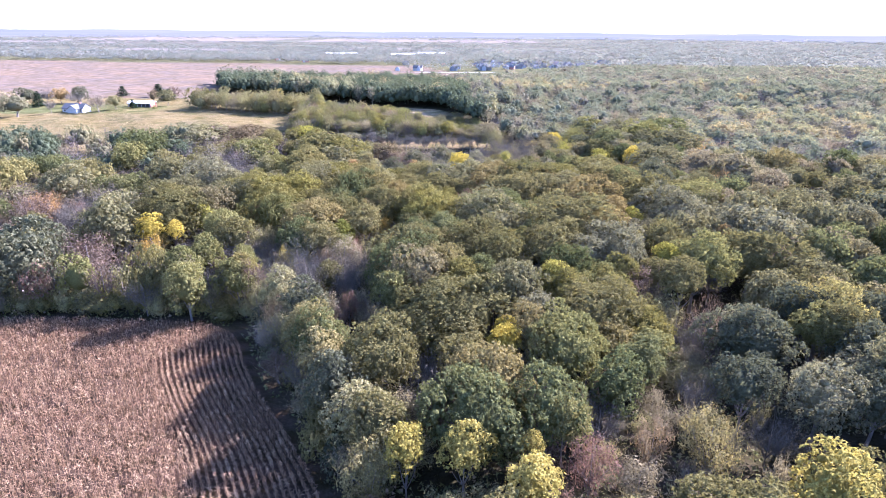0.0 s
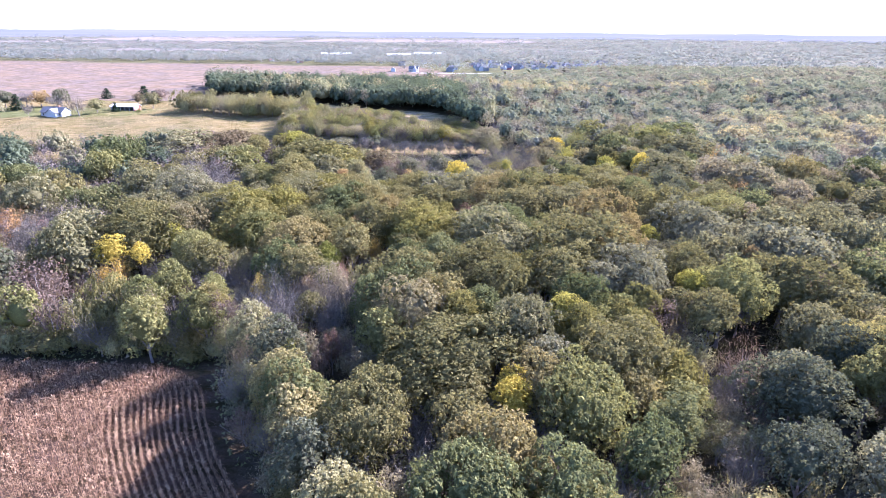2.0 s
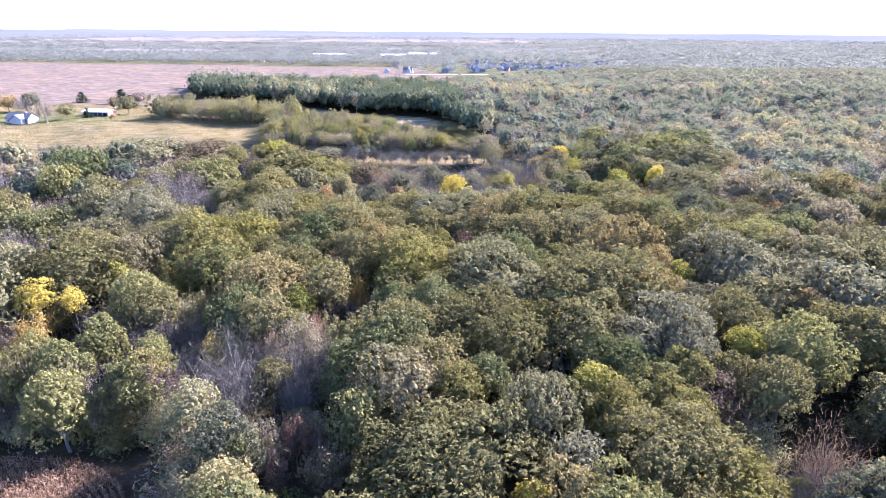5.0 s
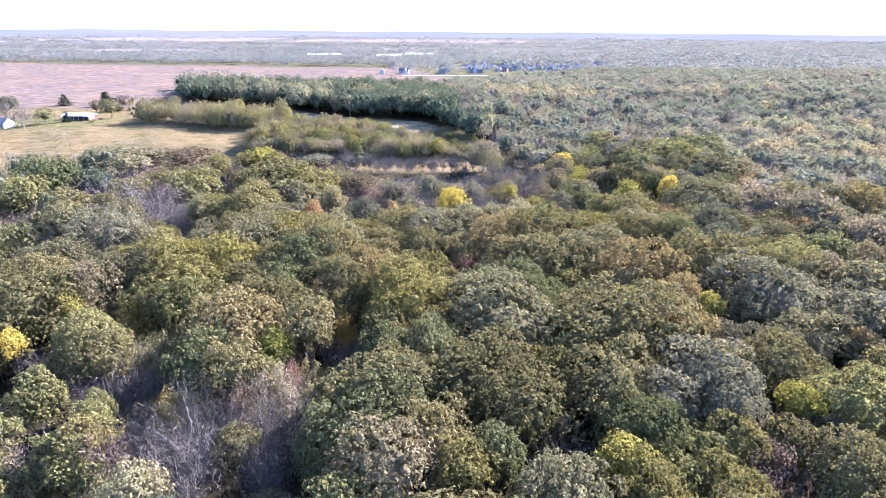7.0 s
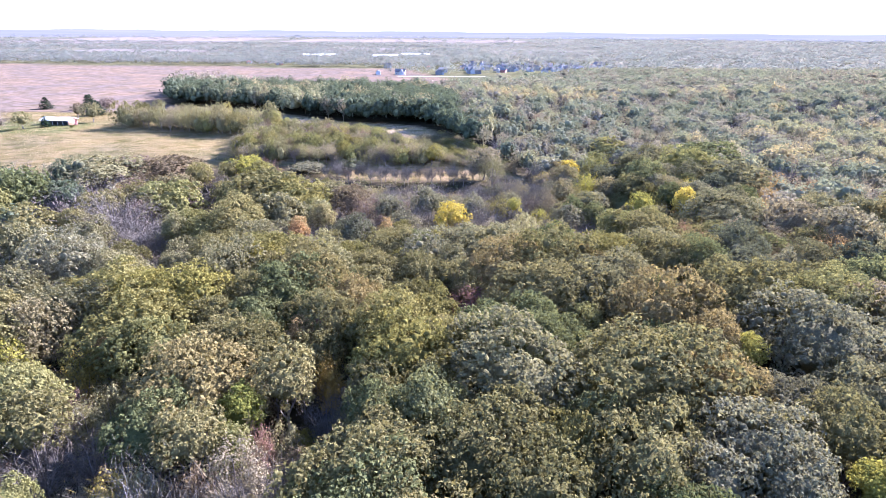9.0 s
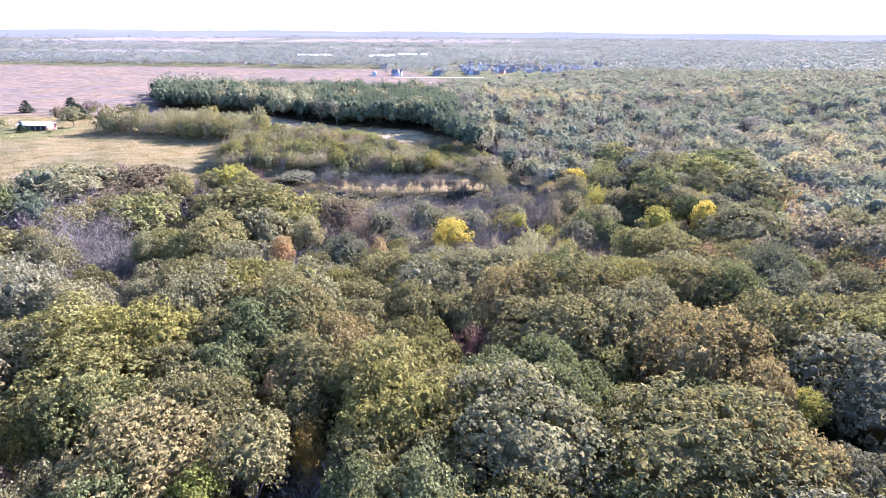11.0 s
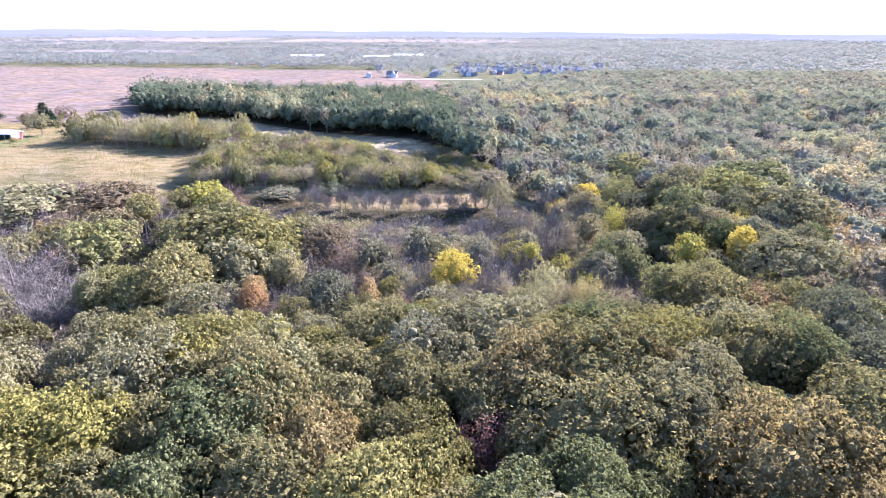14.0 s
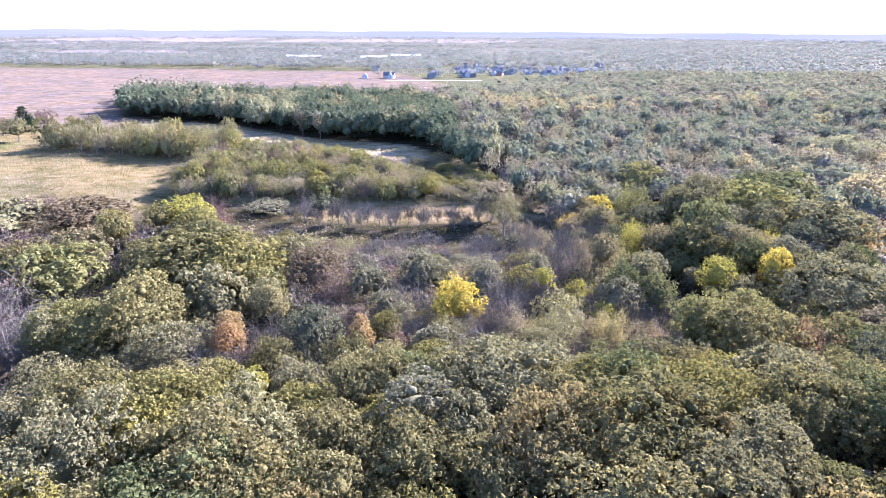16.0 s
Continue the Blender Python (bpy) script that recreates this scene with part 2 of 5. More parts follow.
def farmyard(x, y):
    return np.minimum(24 - np.abs(y - 430), -202 - x)


def build_ground():
    def lines(lo, a, b, hi, step, grow):
        out = list(np.arange(a, b + 0.1, step))
        d, v = step, b
        while v < hi:
            d *= grow
            v = min(v + d, hi)
            out.append(v)
        d, v = step, a
        while v > lo:
            d *= grow
            v = max(v - d, lo)
            out.insert(0, v)
        return np.array(out)
    xs, ys = lines(-4900, -260, 260, 4900, 5.0, 1.1), lines(-1500, 30, 520, 4950, 5.0, 1.07)
    gx, gy = np.meshgrid(xs, ys)
    gz = land(gx, gy)
    nx, ny = len(xs), len(ys)
    verts = np.stack([gx, gy, gz], -1).reshape(-1, 3)
    idx = np.arange(nx * ny).reshape(ny, nx)
    faces = np.stack([idx[:-1, :-1], idx[:-1, 1:], idx[1:, 1:], idx[1:, :-1]], -1).reshape(-1, 4)
    me = mesh_from("ground", verts.tolist(), faces.tolist(), GROUND)
    cover = np.empty((ny, nx, 4))
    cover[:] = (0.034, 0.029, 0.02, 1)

    def lay(amount, soft, colour):
        w = np.clip(amount / soft + 0.5, 0, 1)[..., None]
        cover[:] = cover * (1 - w) + np.array((*colour, 1)) * w
    # far ground lightened in two steps, as haze painted into the cover colour
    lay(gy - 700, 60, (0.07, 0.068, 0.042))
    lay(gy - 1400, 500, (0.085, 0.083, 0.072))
    lay(upland_field(gx, gy), 3, (0.1, 0.077, 0.066))
    lay(np.minimum(np.minimum(gx + 95, 60 - gx), np.minimum(gy - 352, wood_front(gx) - gy)), 6, (0.13, 0.112, 0.065))
    lay(meadow(gx, gy), 4, (0.106, 0.084, 0.046))
    lay(farmyard(gx, gy), 6, (0.075, 0.076, 0.035))
    lay(strip(gx, gy), 3, (0.21, 0.168, 0.11))
    lay(clearing(gx, gy), 4, (0.14, 0.105, 0.06))
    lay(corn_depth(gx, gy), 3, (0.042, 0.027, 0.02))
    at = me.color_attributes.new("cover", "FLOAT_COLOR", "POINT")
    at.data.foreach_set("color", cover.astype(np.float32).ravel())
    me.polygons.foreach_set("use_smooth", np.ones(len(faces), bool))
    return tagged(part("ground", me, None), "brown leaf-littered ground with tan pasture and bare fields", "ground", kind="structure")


build_ground()


# ---- trees ----
rng = np.random.default_rng(11)


def unit(v):
    return v / np.maximum(np.linalg.norm(v, axis=-1, keepdims=True), 1e-9)


def leaf_tris(at, normal, size, r):
    """One pointed leaf spray at each place, facing roughly along normal."""
    k = len(at)
    normal = unit(normal)
    side = unit(np.cross(normal, unit(r.normal(size=(k, 3)))))
    up = np.cross(normal, side)
    s = (size * r.uniform(0.6, 1.35, k))[:, None]
    a = at + up * s * 0.75
    b = at - up * s * 0.45 + side * s * r.uniform(0.4, 0.75, (k, 1))
    c = at - up * s * 0.45 - side * s * r.uniform(0.4, 0.75, (k, 1))
    return np.stack([a, b, c], 1)


PHI = (1 + 5 ** 0.5) / 2
ICO = unit(np.array([(-1, PHI, 0), (1, PHI, 0), (-1, -PHI, 0), (1, -PHI, 0), (0, -1, PHI), (0, 1, PHI), (0, -1, -PHI), (0, 1, -PHI), (PHI, 0, -1), (PHI, 0, 1), (-PHI, 0, -1), (-PHI, 0, 1)], float))
ICO_F = np.array([f for f in np.ndindex(12, 12, 12) if f[0] < f[1] < f[2] and max(np.linalg.norm(ICO[f[0]] - ICO[f[1]]), np.linalg.norm(ICO[f[1]] - ICO[f[2]]), np.linalg.norm(ICO[f[0]] - ICO[f[2]])) < 1.2])
for i, (p, q, s) in enumerate(ICO_F):
    if np.dot(np.cross(ICO[q] - ICO[p], ICO[s] - ICO[p]), ICO[p]) < 0:
        ICO_F[i] = (p, s, q)


def finer(v, f):
    """Each triangle of a unit ball split in four."""
    seen, out, pts = {}, [], [tuple(p) for p in v]

    def half(p, q):
        key = (min(p, q), max(p, q))
        if key not in seen:
            seen[key] = len(pts)
            pts.append(tuple(unit(np.array(pts[p]) + np.array(pts[q]))))
        return seen[key]
    for p, q, s in f:
        a, b, c = half(p, q), half(q, s), half(s, p)
        out += [(p, a, c), (a, q, b), (c, b, s), (a, b, c)]
    return np.array(pts), np.array(out)


ICO2, ICO2_F = finer(ICO, ICO_F)


def crown_parts(form, count, seed, size, lobes=40, each=6, fill=0.3):
    """A crown of unit radius standing on z = 0: an uneven dome of small rounded lobes, thickly set with leaf sprays.
    Returns the leaves' triangles, and the vertices and faces of the dense insides."""
    r = np.random.default_rng(seed)
    base, top = {"dome": (0.2, 1.72), "tall": (0.2, 2.55), "bush": (-0.15, 1.22)}[form]
    mid, half = (base + top) / 2, (top - base) / 2
    lean, turn, wave = r.normal(0, 0.07, 2), r.uniform(0, 6.28), r.uniform(0, 6.28, 3)
    mean = min(0.42, 1.2 * math.sqrt(2.9 / lobes))
    cen, rad = [], []
    for i in range(lobes):
        dz = 1 - 1.5 * (i + 0.5) / lobes
        a = turn + i * 2.399963 + r.normal(0, 0.22)
        flat = math.sqrt(max(0, 1 - dz * dz))
        w = mean * r.uniform(0.7, 1.3)
        grow = 1 + 0.1 * math.sin(2 * a + wave[0]) + 0.09 * math.sin(3 * a + wave[1]) + 0.08 * math.sin(4 * dz + wave[2])
        reach = grow - 0.85 * w + r.uniform(-0.2, 0.1)
        p = np.array((math.cos(a) * flat * reach, math.sin(a) * flat * reach, mid + dz * (reach + half - 1 if half > 1 else half * reach)))
        if form == "tall":
            p[:2] *= 1.08 - 0.4 * max(0, (p[2] - mid) / half)
        p[:2] += lean * (p[2] / top)
        cen.append(p)
        rad.append(w)
    cen, rad = np.array(cen), np.array(rad)
    core = np.array((0.55, 0.55, 0.58 * half))
    # clumps of leaves sit close together on the lobes
    k = max(1, count // each)
    n = k * 4
    pick = r.choice(lobes, n, p=rad ** 2 / np.sum(rad ** 2))
    out = unit(cen[pick] - np.array((0, 0, mid * 0.8)))
    d = unit(r.normal(size=(n, 3)) + out * 0.9 + np.array((0, 0, 0.4)))
    at = cen[pick] + d * (rad[pick] * (0.62 + 0.56 * np.sqrt(r.random(n))))[:, None]
    inside = (np.linalg.norm(at[:, None] - cen[None], axis=2) < rad[None] * 0.62).any(1)
    inside |= (((at - np.array((0, 0, mid))) / core) ** 2).sum(1) < 1
    keep = np.where(~inside)[0][:k]
    k = len(keep)
    wide = size * 1.35 * r.uniform(0.7, 1.35, k)
    at, d, wide = np.repeat(at[keep], each, 0), np.repeat(d[keep], each, 0), np.repeat(wide, each)
    m = len(at)
    way = unit(r.normal(size=(m, 3)) + 0.7 * d + np.array((0, 0, 0.4)))
    leaves = leaf_tris(at + way * wide[:, None], way + r.normal(0, 0.28, (m, 3)), np.full(m, size), r)
    cv = ICO2 * core * r.uniform(0.93, 1.06, (len(ICO2), 1)) + np.array((0, 0, mid))
    v = cen[:, None] + ICO[None] * (rad * fill)[:, None, None] * r.uniform(0.85, 1.1, (lobes, len(ICO), 1))
    f = ICO_F[None] + (len(ICO) * np.arange(lobes))[:, None, None]
    if lobes < 4:
        return leaves, v.reshape(-1, 3), f.reshape(-1, 3)
    return leaves, np.concatenate([v.reshape(-1, 3), cv]), np.concatenate([f.reshape(-1, 3), ICO2_F + lobes * len(ICO)])


def crown_tris(form, count, seed, leaf, lumps=44):
    """Thin foliage: leaves scattered through the crown with no dense insides."""
    r = np.random.default_rng(seed)
    base, top = {"dome": (0.2, 1.75), "open": (0.2, 2.2)}[form]
    mid, half = (base + top) / 2, (top - base) / 2
    d = unit(r.normal(size=(lumps, 3)) + np.array((0, 0, 0.25)))
    cen = d * r.uniform(0.35, 0.82, (lumps, 1)) * np.array((1, 1, half)) + np.array((0, 0, mid))
    pick = r.integers(0, lumps, count)
    w = unit(r.normal(size=(count, 3)))
    at = cen[pick] + w * (0.24 * r.random(count) ** 0.4)[:, None]
    return leaf_tris(at, w + np.array((0, 0, 0.5)) + r.normal(0, 0.3, (count, 3)), np.full(count, leaf), r)


def leafy_mesh(name, tri, verts, faces, material):
    """Loose leaves and smooth bough insides in one mesh."""
    k = len(tri)
    v = np.concatenate([tri.reshape(-1, 3), verts]).astype(np.float32)
    f = np.concatenate([np.arange(3 * k).reshape(-1, 3), faces + 3 * k]).astype(np.int32)
    me = bpy.data.meshes.new(name)
    me.vertices.add(len(v))
    me.vertices.foreach_set("co", v.ravel())
    me.loops.add(3 * len(f))
    me.loops.foreach_set("vertex_index", f.ravel())
    me.polygons.add(len(f))
    me.polygons.foreach_set("loop_start", np.arange(0, 3 * len(f), 3, dtype=np.int32))
    me.polygons.foreach_set("use_smooth", np.arange(len(f)) >= k)
    me.materials.append(material)
    me.update(calc_edges=True)
    return me


def tube(pts, radii, sides=5):
    """Vertices and faces of a tapered limb along pts."""
    verts, faces = [], []
    for i, (p, w) in enumerate(zip(pts, radii)):
        way = unit(np.array(pts[min(i + 1, len(pts) - 1)]) - np.array(pts[max(i - 1, 0)]))
        side = unit(np.cross(way, (0.31, 0.93, 0.17)))
        up = np.cross(way, side)
        for k in range(sides):
            a = 2 * math.pi * k / sides
            verts.append(np.array(p) + side * math.cos(a) * w + up * math.sin(a) * w)
    for i in range(len(pts) - 1):
        for k in range(sides):
            k2 = (k + 1) % sides
            faces.append((i * sides + k, i * sides + k2, (i + 1) * sides + k2, (i + 1) * sides + k))
    faces.append(tuple(range((len(pts) - 1) * sides, len(pts) * sides)))
    return verts, faces


def trunk_mesh(seed, fork, reach, top, limbs=6, thick=0.055, sides=6):
    """Trunk with root flare, forking into limbs that bend outwards and up, in crown radii."""
    r = np.random.default_rng(seed)
    verts, faces = [], []

    def add(pts, radii, sides):
        v, f = tube(pts, radii, sides)
        k = len(verts)
        verts.extend(v)
        faces.extend([tuple(i + k for i in q) for q in f])
    bend = r.normal(0, 0.03, 2)
    stem = [np.array((0, 0, -0.15)), np.array((0, 0, 0.04)), np.array((bend[0], bend[1], fork * 0.5)), np.array((bend[0] * 2, bend[1] * 1.5, fork)), np.array((bend[0] * 2.5, bend[1], top * 0.8))]
    add(stem, [thick * 1.7, thick * 1.2, thick, thick * 0.85, thick * 0.2], sides)
    ends = []
    for i in range(limbs):
        a = 2 * math.pi * (i + r.uniform(-0.3, 0.3)) / limbs
        z0 = fork * r.uniform(0.75, 1.25)
        o = reach * r.uniform(0.55, 0.9)
        z1 = z0 + (top - z0) * r.uniform(0.35, 0.85)
        p0 = stem[3] * (z0 / fork)
        p1 = p0 + np.array((math.cos(a) * o * 0.45, math.sin(a) * o * 0.45, (z1 - z0) * 0.35))
        p2 = p0 + np.array((math.cos(a) * o, math.sin(a) * o, z1 - z0))
        add([p0, p1, p2], [thick * 0.55, thick * 0.38, thick * 0.1], 3)
        ends.append((p1, p2, a))
    return verts, faces, ends


def bare_tris(ends, count, seed, top, length=0.34, width=0.011):
    """Fine twigs that fan from the limbs of a bare tree."""
    r = np.random.default_rng(seed)
    k = count
    e = [ends[i] for i in r.integers(0, len(ends), k)]
    p1, p2 = np.array([q[0] for q in e]), np.array([q[1] for q in e])
    f = r.uniform(0.0, 1.1, (k, 1))
    at = p1 + (p2 - p1) * f + r.normal(0, 0.2, (k, 3)) * (0.4 + f)
    at[:, 2] = np.maximum(at[:, 2], 0.3)
    way = unit(unit(p2 - p1) * 0.7 + r.normal(0, 0.75, (k, 3)) + np.array((0, 0, 0.4)))
    ln = (length * r.uniform(0.5, 1.4, k))[:, None]
    side = unit(np.cross(way, unit(r.normal(size=(k, 3))))) * (width * r.uniform(0.6, 1.5, k))[:, None]
    return np.stack([at - side, at + side, at + way * ln], 1)


SHAPES = {}
GRADES = {  # leaves, their size, lobes, twigs and sparse leaves by size of tree and how near the camera passes
    "near_grand": ({"dome": 11100, "tall": 10200, "bush": 5100}, 0.0355, 58, 3600, 0.0028, 4200, 0.032),
    "near_large": ({"dome": 7200, "tall": 6900, "bush": 3600}, 0.0445, 42, 3000, 0.0035, 3200, 0.04),
    "near": ({"dome": 3300, "tall": 3600, "bush": 2100}, 0.064, 26, 2200, 0.0048, 2200, 0.048),
    "mid_large": ({"dome": 3000, "tall": 3000, "bush": 1800}, 0.066, 30, 1800, 0.006, 1700, 0.045),
    "far": ({"dome": 1450, "tall": 1450, "bush": 1000}, 0.08, 14, 850, 0.012, 520, 0.075),
}


def shape(form, seed, grade):
    """Trunk and crown meshes, shared by all trees of one form."""
    key = (form, seed, grade)
    if key in SHAPES:
        return SHAPES[key]
    tag = 100 * seed + 7
    leaves, size, lumps, twigs, twig_w, sparse, sparse_size = GRADES[grade]
    if form in ("bare", "open"):
        v, f, ends = trunk_mesh(tag, 0.5, 0.95, 2.1, 10 if grade != "far" else 6, 0.036, 6 if grade != "far" else 4)
        trunk = mesh_from("trunk", v, f, BARK)
        tw = bare_tris(ends, twigs, tag + 1, 2.2, 0.3, twig_w)
        if form == "open":
            lv = crown_tris("open", sparse, tag + 2, sparse_size, 40)
            tw = np.concatenate([tw[: len(tw) // 3], lv])
        crown = tri_mesh("crown", tw, TWIG)
    else:
        fork, top = {"dome": (0.5, 1.6), "tall": (0.5, 2.3), "bush": (0.15, 1.0)}[form]
        v, f, ends = trunk_mesh(tag, fork, 0.8, top, 4 if grade != "far" else 3, 0.05 if form != "bush" else 0.03, 6 if grade != "far" else 4)
        trunk = mesh_from("trunk", v, f, BARK)
        crown = leafy_mesh("crown", *crown_parts(form, leaves[form], tag + 1, size, lumps), OLIVE)
    SHAPES[key] = (trunk, crown)
    return SHAPES[key]


FORM_TOP = {"dome": 1.78, "tall": 2.65, "bush": 1.35, "open": 2.35, "bare": 2.35}
KINDS = {  # code: leaf material, name, label
    "ol": (OLIVE, "oak_tree", "broad olive-green oak tree standing in the woods"),
    "lo": (LIME_OLIVE, "oak_tree", "broad yellow-green oak tree turning in autumn"),
    "so": (GREY_OLIVE, "oak_tree", "broad grey-green oak tree standing in the woods"),
    "oc": (OCHRE, "oak_tree", "broad golden-brown oak tree turning in autumn"),
    "ru": (RUST, "oak_tree", "broad russet-brown oak tree turning in autumn"),
    "gr": (GREEN, "maple_tree", "full green maple tree among the woods"),
    "gl": (GREEN_LIME, "maple_tree", "full light-green maple tree among the woods"),
    "dk": (DARK, "hickory_tree", "dense dark-green tree beside the creek"),
    "si": (SILVER, "willow_tree", "pale grey-green willow tree among the woods"),
    "li": (LIME, "ash_tree", "bright lime-green young ash tree"),
    "ly": (LEMON, "ash_tree", "lemon-green ash tree turning yellow"),
    "ye": (YELLOW, "poplar_tree", "bright yellow autumn poplar tree"),
    "go": (GOLD, "poplar_tree", "pale golden-yellow poplar tree losing leaves"),
    "gd": (GOLD2, "poplar_tree", "thin tree with deep golden-orange leaves"),
    "or": (ORANGE, "sugar_maple_tree", "orange autumn sugar maple tree"),
    "ta": (TAN, "elm_tree", "half-bare tan-leaved elm tree"),
    "gt": (TAN_GREEN, "boxelder_tree", "half-bare boxelder tree with yellow-green leaves"),
    "rs": (ROSE, "cherry_tree", "half-bare cherry tree with dull rose-brown leaves"),
    "wi": (WINE, "dogwood_tree", "small tree with wine-red leaves"),
    "tw": (TWIG, "bare_tree", "leafless grey-mauve tree with fine bare twigs"),
}
FORMS = {"O": "dome", "R": "tall", "B": "bare", "S": "open", "W": "bush"}
counts = {}


def plant(code, form, x, y, r, tall, seed, called=""):
    """One tree: an empty at its foot with trunk and crown under it."""
    leaf, name, label = KINDS[code]
    if y > 352 and x < 60 and form in ("open", "bare"):
        name, label = {"tw": "bare_shrub", "ta": "hawthorn_shrub"}.get(code, "sumac_shrub"), label.replace(" tree", " shrub")
    if called:
        name, label = called, "slender " + label.replace("broad ", "").replace("full ", "").replace(" tree", " sapling")
    if form == "bush":
        name, label = ("hedge_shrub" if y > 322 else "shrub"), label.replace("broad ", "low ").replace("full ", "low ").replace(" tree", " shrub")
    outer = y > 262 or abs(x) > max(42 + 0.27 * y, 92 if 60 < y < 125 else 0)
    grade = ("mid_large" if r > 4.8 and y < 350 else "far") if outer else "near_grand" if r > 7.4 else "near_large" if r > 5.2 else "near"
    trunk, crown = shape(form, seed % (4 if outer else 5), grade)
    counts[name] = counts.get(name, 0) + 1
    top = new(name)
    top.empty_display_size = 0.3
    sz = tall / FORM_TOP[form]
    wide = 0.86 + 0.28 * ((seed * 0.618) % 1)
    top.matrix_world = pose(x, y, h(x, y), 0, 0, (seed * 67) % 360) @ Matrix.Diagonal((r * wide, r / wide, sz, 1))
    tagged(top, label, name.replace("_tree", " tree").replace("_", " "), "trees of the wood" if form != "bush" else "shrubs of the wood")
    part("trunk", trunk, None, top)
    c = part("crown", crown, None, top)
    if form == "tall":  # a small crown sits high on its stem
        k = min(1.0, 2.5 * r / (0.89 * tall))
        c.location, c.scale = (0, 0, 2.55 * (1 - k)), (1, 1, k)
    elif form == "dome":
        k = min(1.0, 1.08 * 1.85 * r / tall)
        c.location, c.scale = (0, 0, 1.7 * (1 - k)), (1, 1, k)
    c.material_slots[0].link = "OBJECT"
    c.material_slots[0].material = leaf
    return top


TAKEN = []
# trees that stand out, by leaf and form: x, y, crown radius, height
STANDS = []
STANDS.append(("ol", "O", [(-37.6, 171.5, 5.5, 16.5), (13.2, 135.4, 6.8, 17.3), (-5.5, 138.1, 9.0, 18.6), (-25.4, 200.8, 9.1, 19.0), (29.1, 141.0, 9.5, 18.5), (6.3, 143.3, 9.0, 18.6), (-32.5, 146.4, 4.2, 15.7), (-18.7, 182.1, 6.4, 17.6), (58.9, 145.6, 6.0, 19.7), (3.9, 107.4, 10.7, 16.8), (-2.3, 109.5, 7.7, 15.1), (31.7, 109.6, 7.8, 16.0), (-36.0, 159.6, 8.9, 18.1), (-22.6, 160.8, 4.9, 16.7), (65.1, 191.1, 11.4, 22.7), (22.8, 193.8, 9.9, 19.8), (35.0, 158.9, 12.5, 21.0), (54.1, 121.9, 5.2, 18.4), (-31.5, 169.5, 5.3, 16.7), (56.3, 213.1, 7.9, 21.8), (80.1, 142.1, 9.5, 18.2), (68.7, 221.5, 6.3, 19.9)]))
STANDS.append(("ol", "O", [(-56.0, 149.6, 4.9, 16.6), (27.4, 205.4, 10.8, 20.2), (-81.5, 169.0, 11.3, 19.6), (-59.0, 286.9, 12.2, 17.6), (63.6, 242.9, 9.1, 19.6), (-89, 184, 6.9, 16.6), (83.7, 199, 6.9, 16.1)]))
STANDS.append(("gl", "R", [(-50.2, 137.7, 2.1, 14.5), (18.8, 74.4, 3.3, 13.5), (-58.6, 123.0, 4.5, 14.7), (-63.2, 131.1, 4.0, 16.0), (-49.1, 133.0, 2.9, 15.2), (-60.9, 140.2, 3.9, 16.0), (-48.1, 131.1, 3.0, 15.3), (56.2, 246.6, 4.9, 20.1), (66.2, 249.3, 5.5, 21.0), (-66.2, 308, 5.8, 16.5), (91, 379, 10.1, 15.5)]))
STANDS.append(("gl", "O", [(-48.2, 172.3, 6.2, 16.4), (22.9, 95.0, 7.2, 15.7), (-62.3, 157.2, 5.5, 16.8), (62.6, 134.8, 6.8, 20.4), (73.1, 102.4, 5.0, 16.7), (-70.1, 251.9, 7.4, 16.5), (85.9, 192.4, 8.9, 17.7), (-89.9, 278.5, 10.9, 16.7), (79, 110, 7.7, 17.5), (-142.6, 264, 7.3, 16.6), (-37.7, 272, 5.2, 14.2), (108.6, 323, 9.8, 18.5)]))
STANDS.append(("ly", "O", [(55.1, 136.1, 3.1, 17.9), (-76.1, 325.8, 8.3, 11.5)]))
STANDS.append(("si", "O", [(44.6, 136.2, 5.7, 17.8), (36.2, 137.5, 4.4, 16.3), (44.3, 143.5, 6.9, 18.6), (60.0, 102.2, 4.6, 16.0), (60.7, 80.0, 5.7, 15.9), (73.1, 86.1, 4.3, 15.2), (72.1, 173.4, 10.5, 21.3), (89.6, 157.5, 9.4, 17.4), (82.5, 162.7, 6.0, 16.2), (-84.8, 212.6, 8.6, 19.2), (87, 172, 6.5, 16.1), (94, 192, 5.1, 14.5), (91, 168, 6.0, 14.9)]))
STANDS.append(("gr", "O", [(11.1, 173.4, 5.8, 17.1), (-22.2, 97.6, 4.7, 14.6), (-32.8, 182.6, 5.6, 17.1), (-39.2, 149.1, 5.4, 16.4), (65.9, 213.0, 6.1, 21.5), (5.7, 75.9, 7.9, 16.1), (17.4, 76.9, 5.6, 14.7), (-28.7, 194.9, 9.8, 19.4), (-8.8, 132.0, 8.6, 18.0), (10.2, 177.8, 4.8, 16.6), (20.5, 181.1, 5.9, 17.6), (-58.2, 255.0, 9.8, 17.3), (127.9, 342.6, 15.0, 16.8), (100.3, 203, 6.3, 15.5), (-144.4, 280, 10.0, 18.5), (87.4, 310, 8.3, 17.7)]))
STANDS.append(("gd", "S", [(-39.8, 140.6, 3.4, 13.8), (-26.6, 176.9, 2.9, 13.6), (-16.7, 165.8, 2.8, 13.7), (-59.6, 168.2, 4.5, 14.4), (-77.9, 147.2, 4.1, 14.3), (-16.9, 168.8, 3.2, 14.1), (50.0, 332.0, 5.5, 13.0)]))
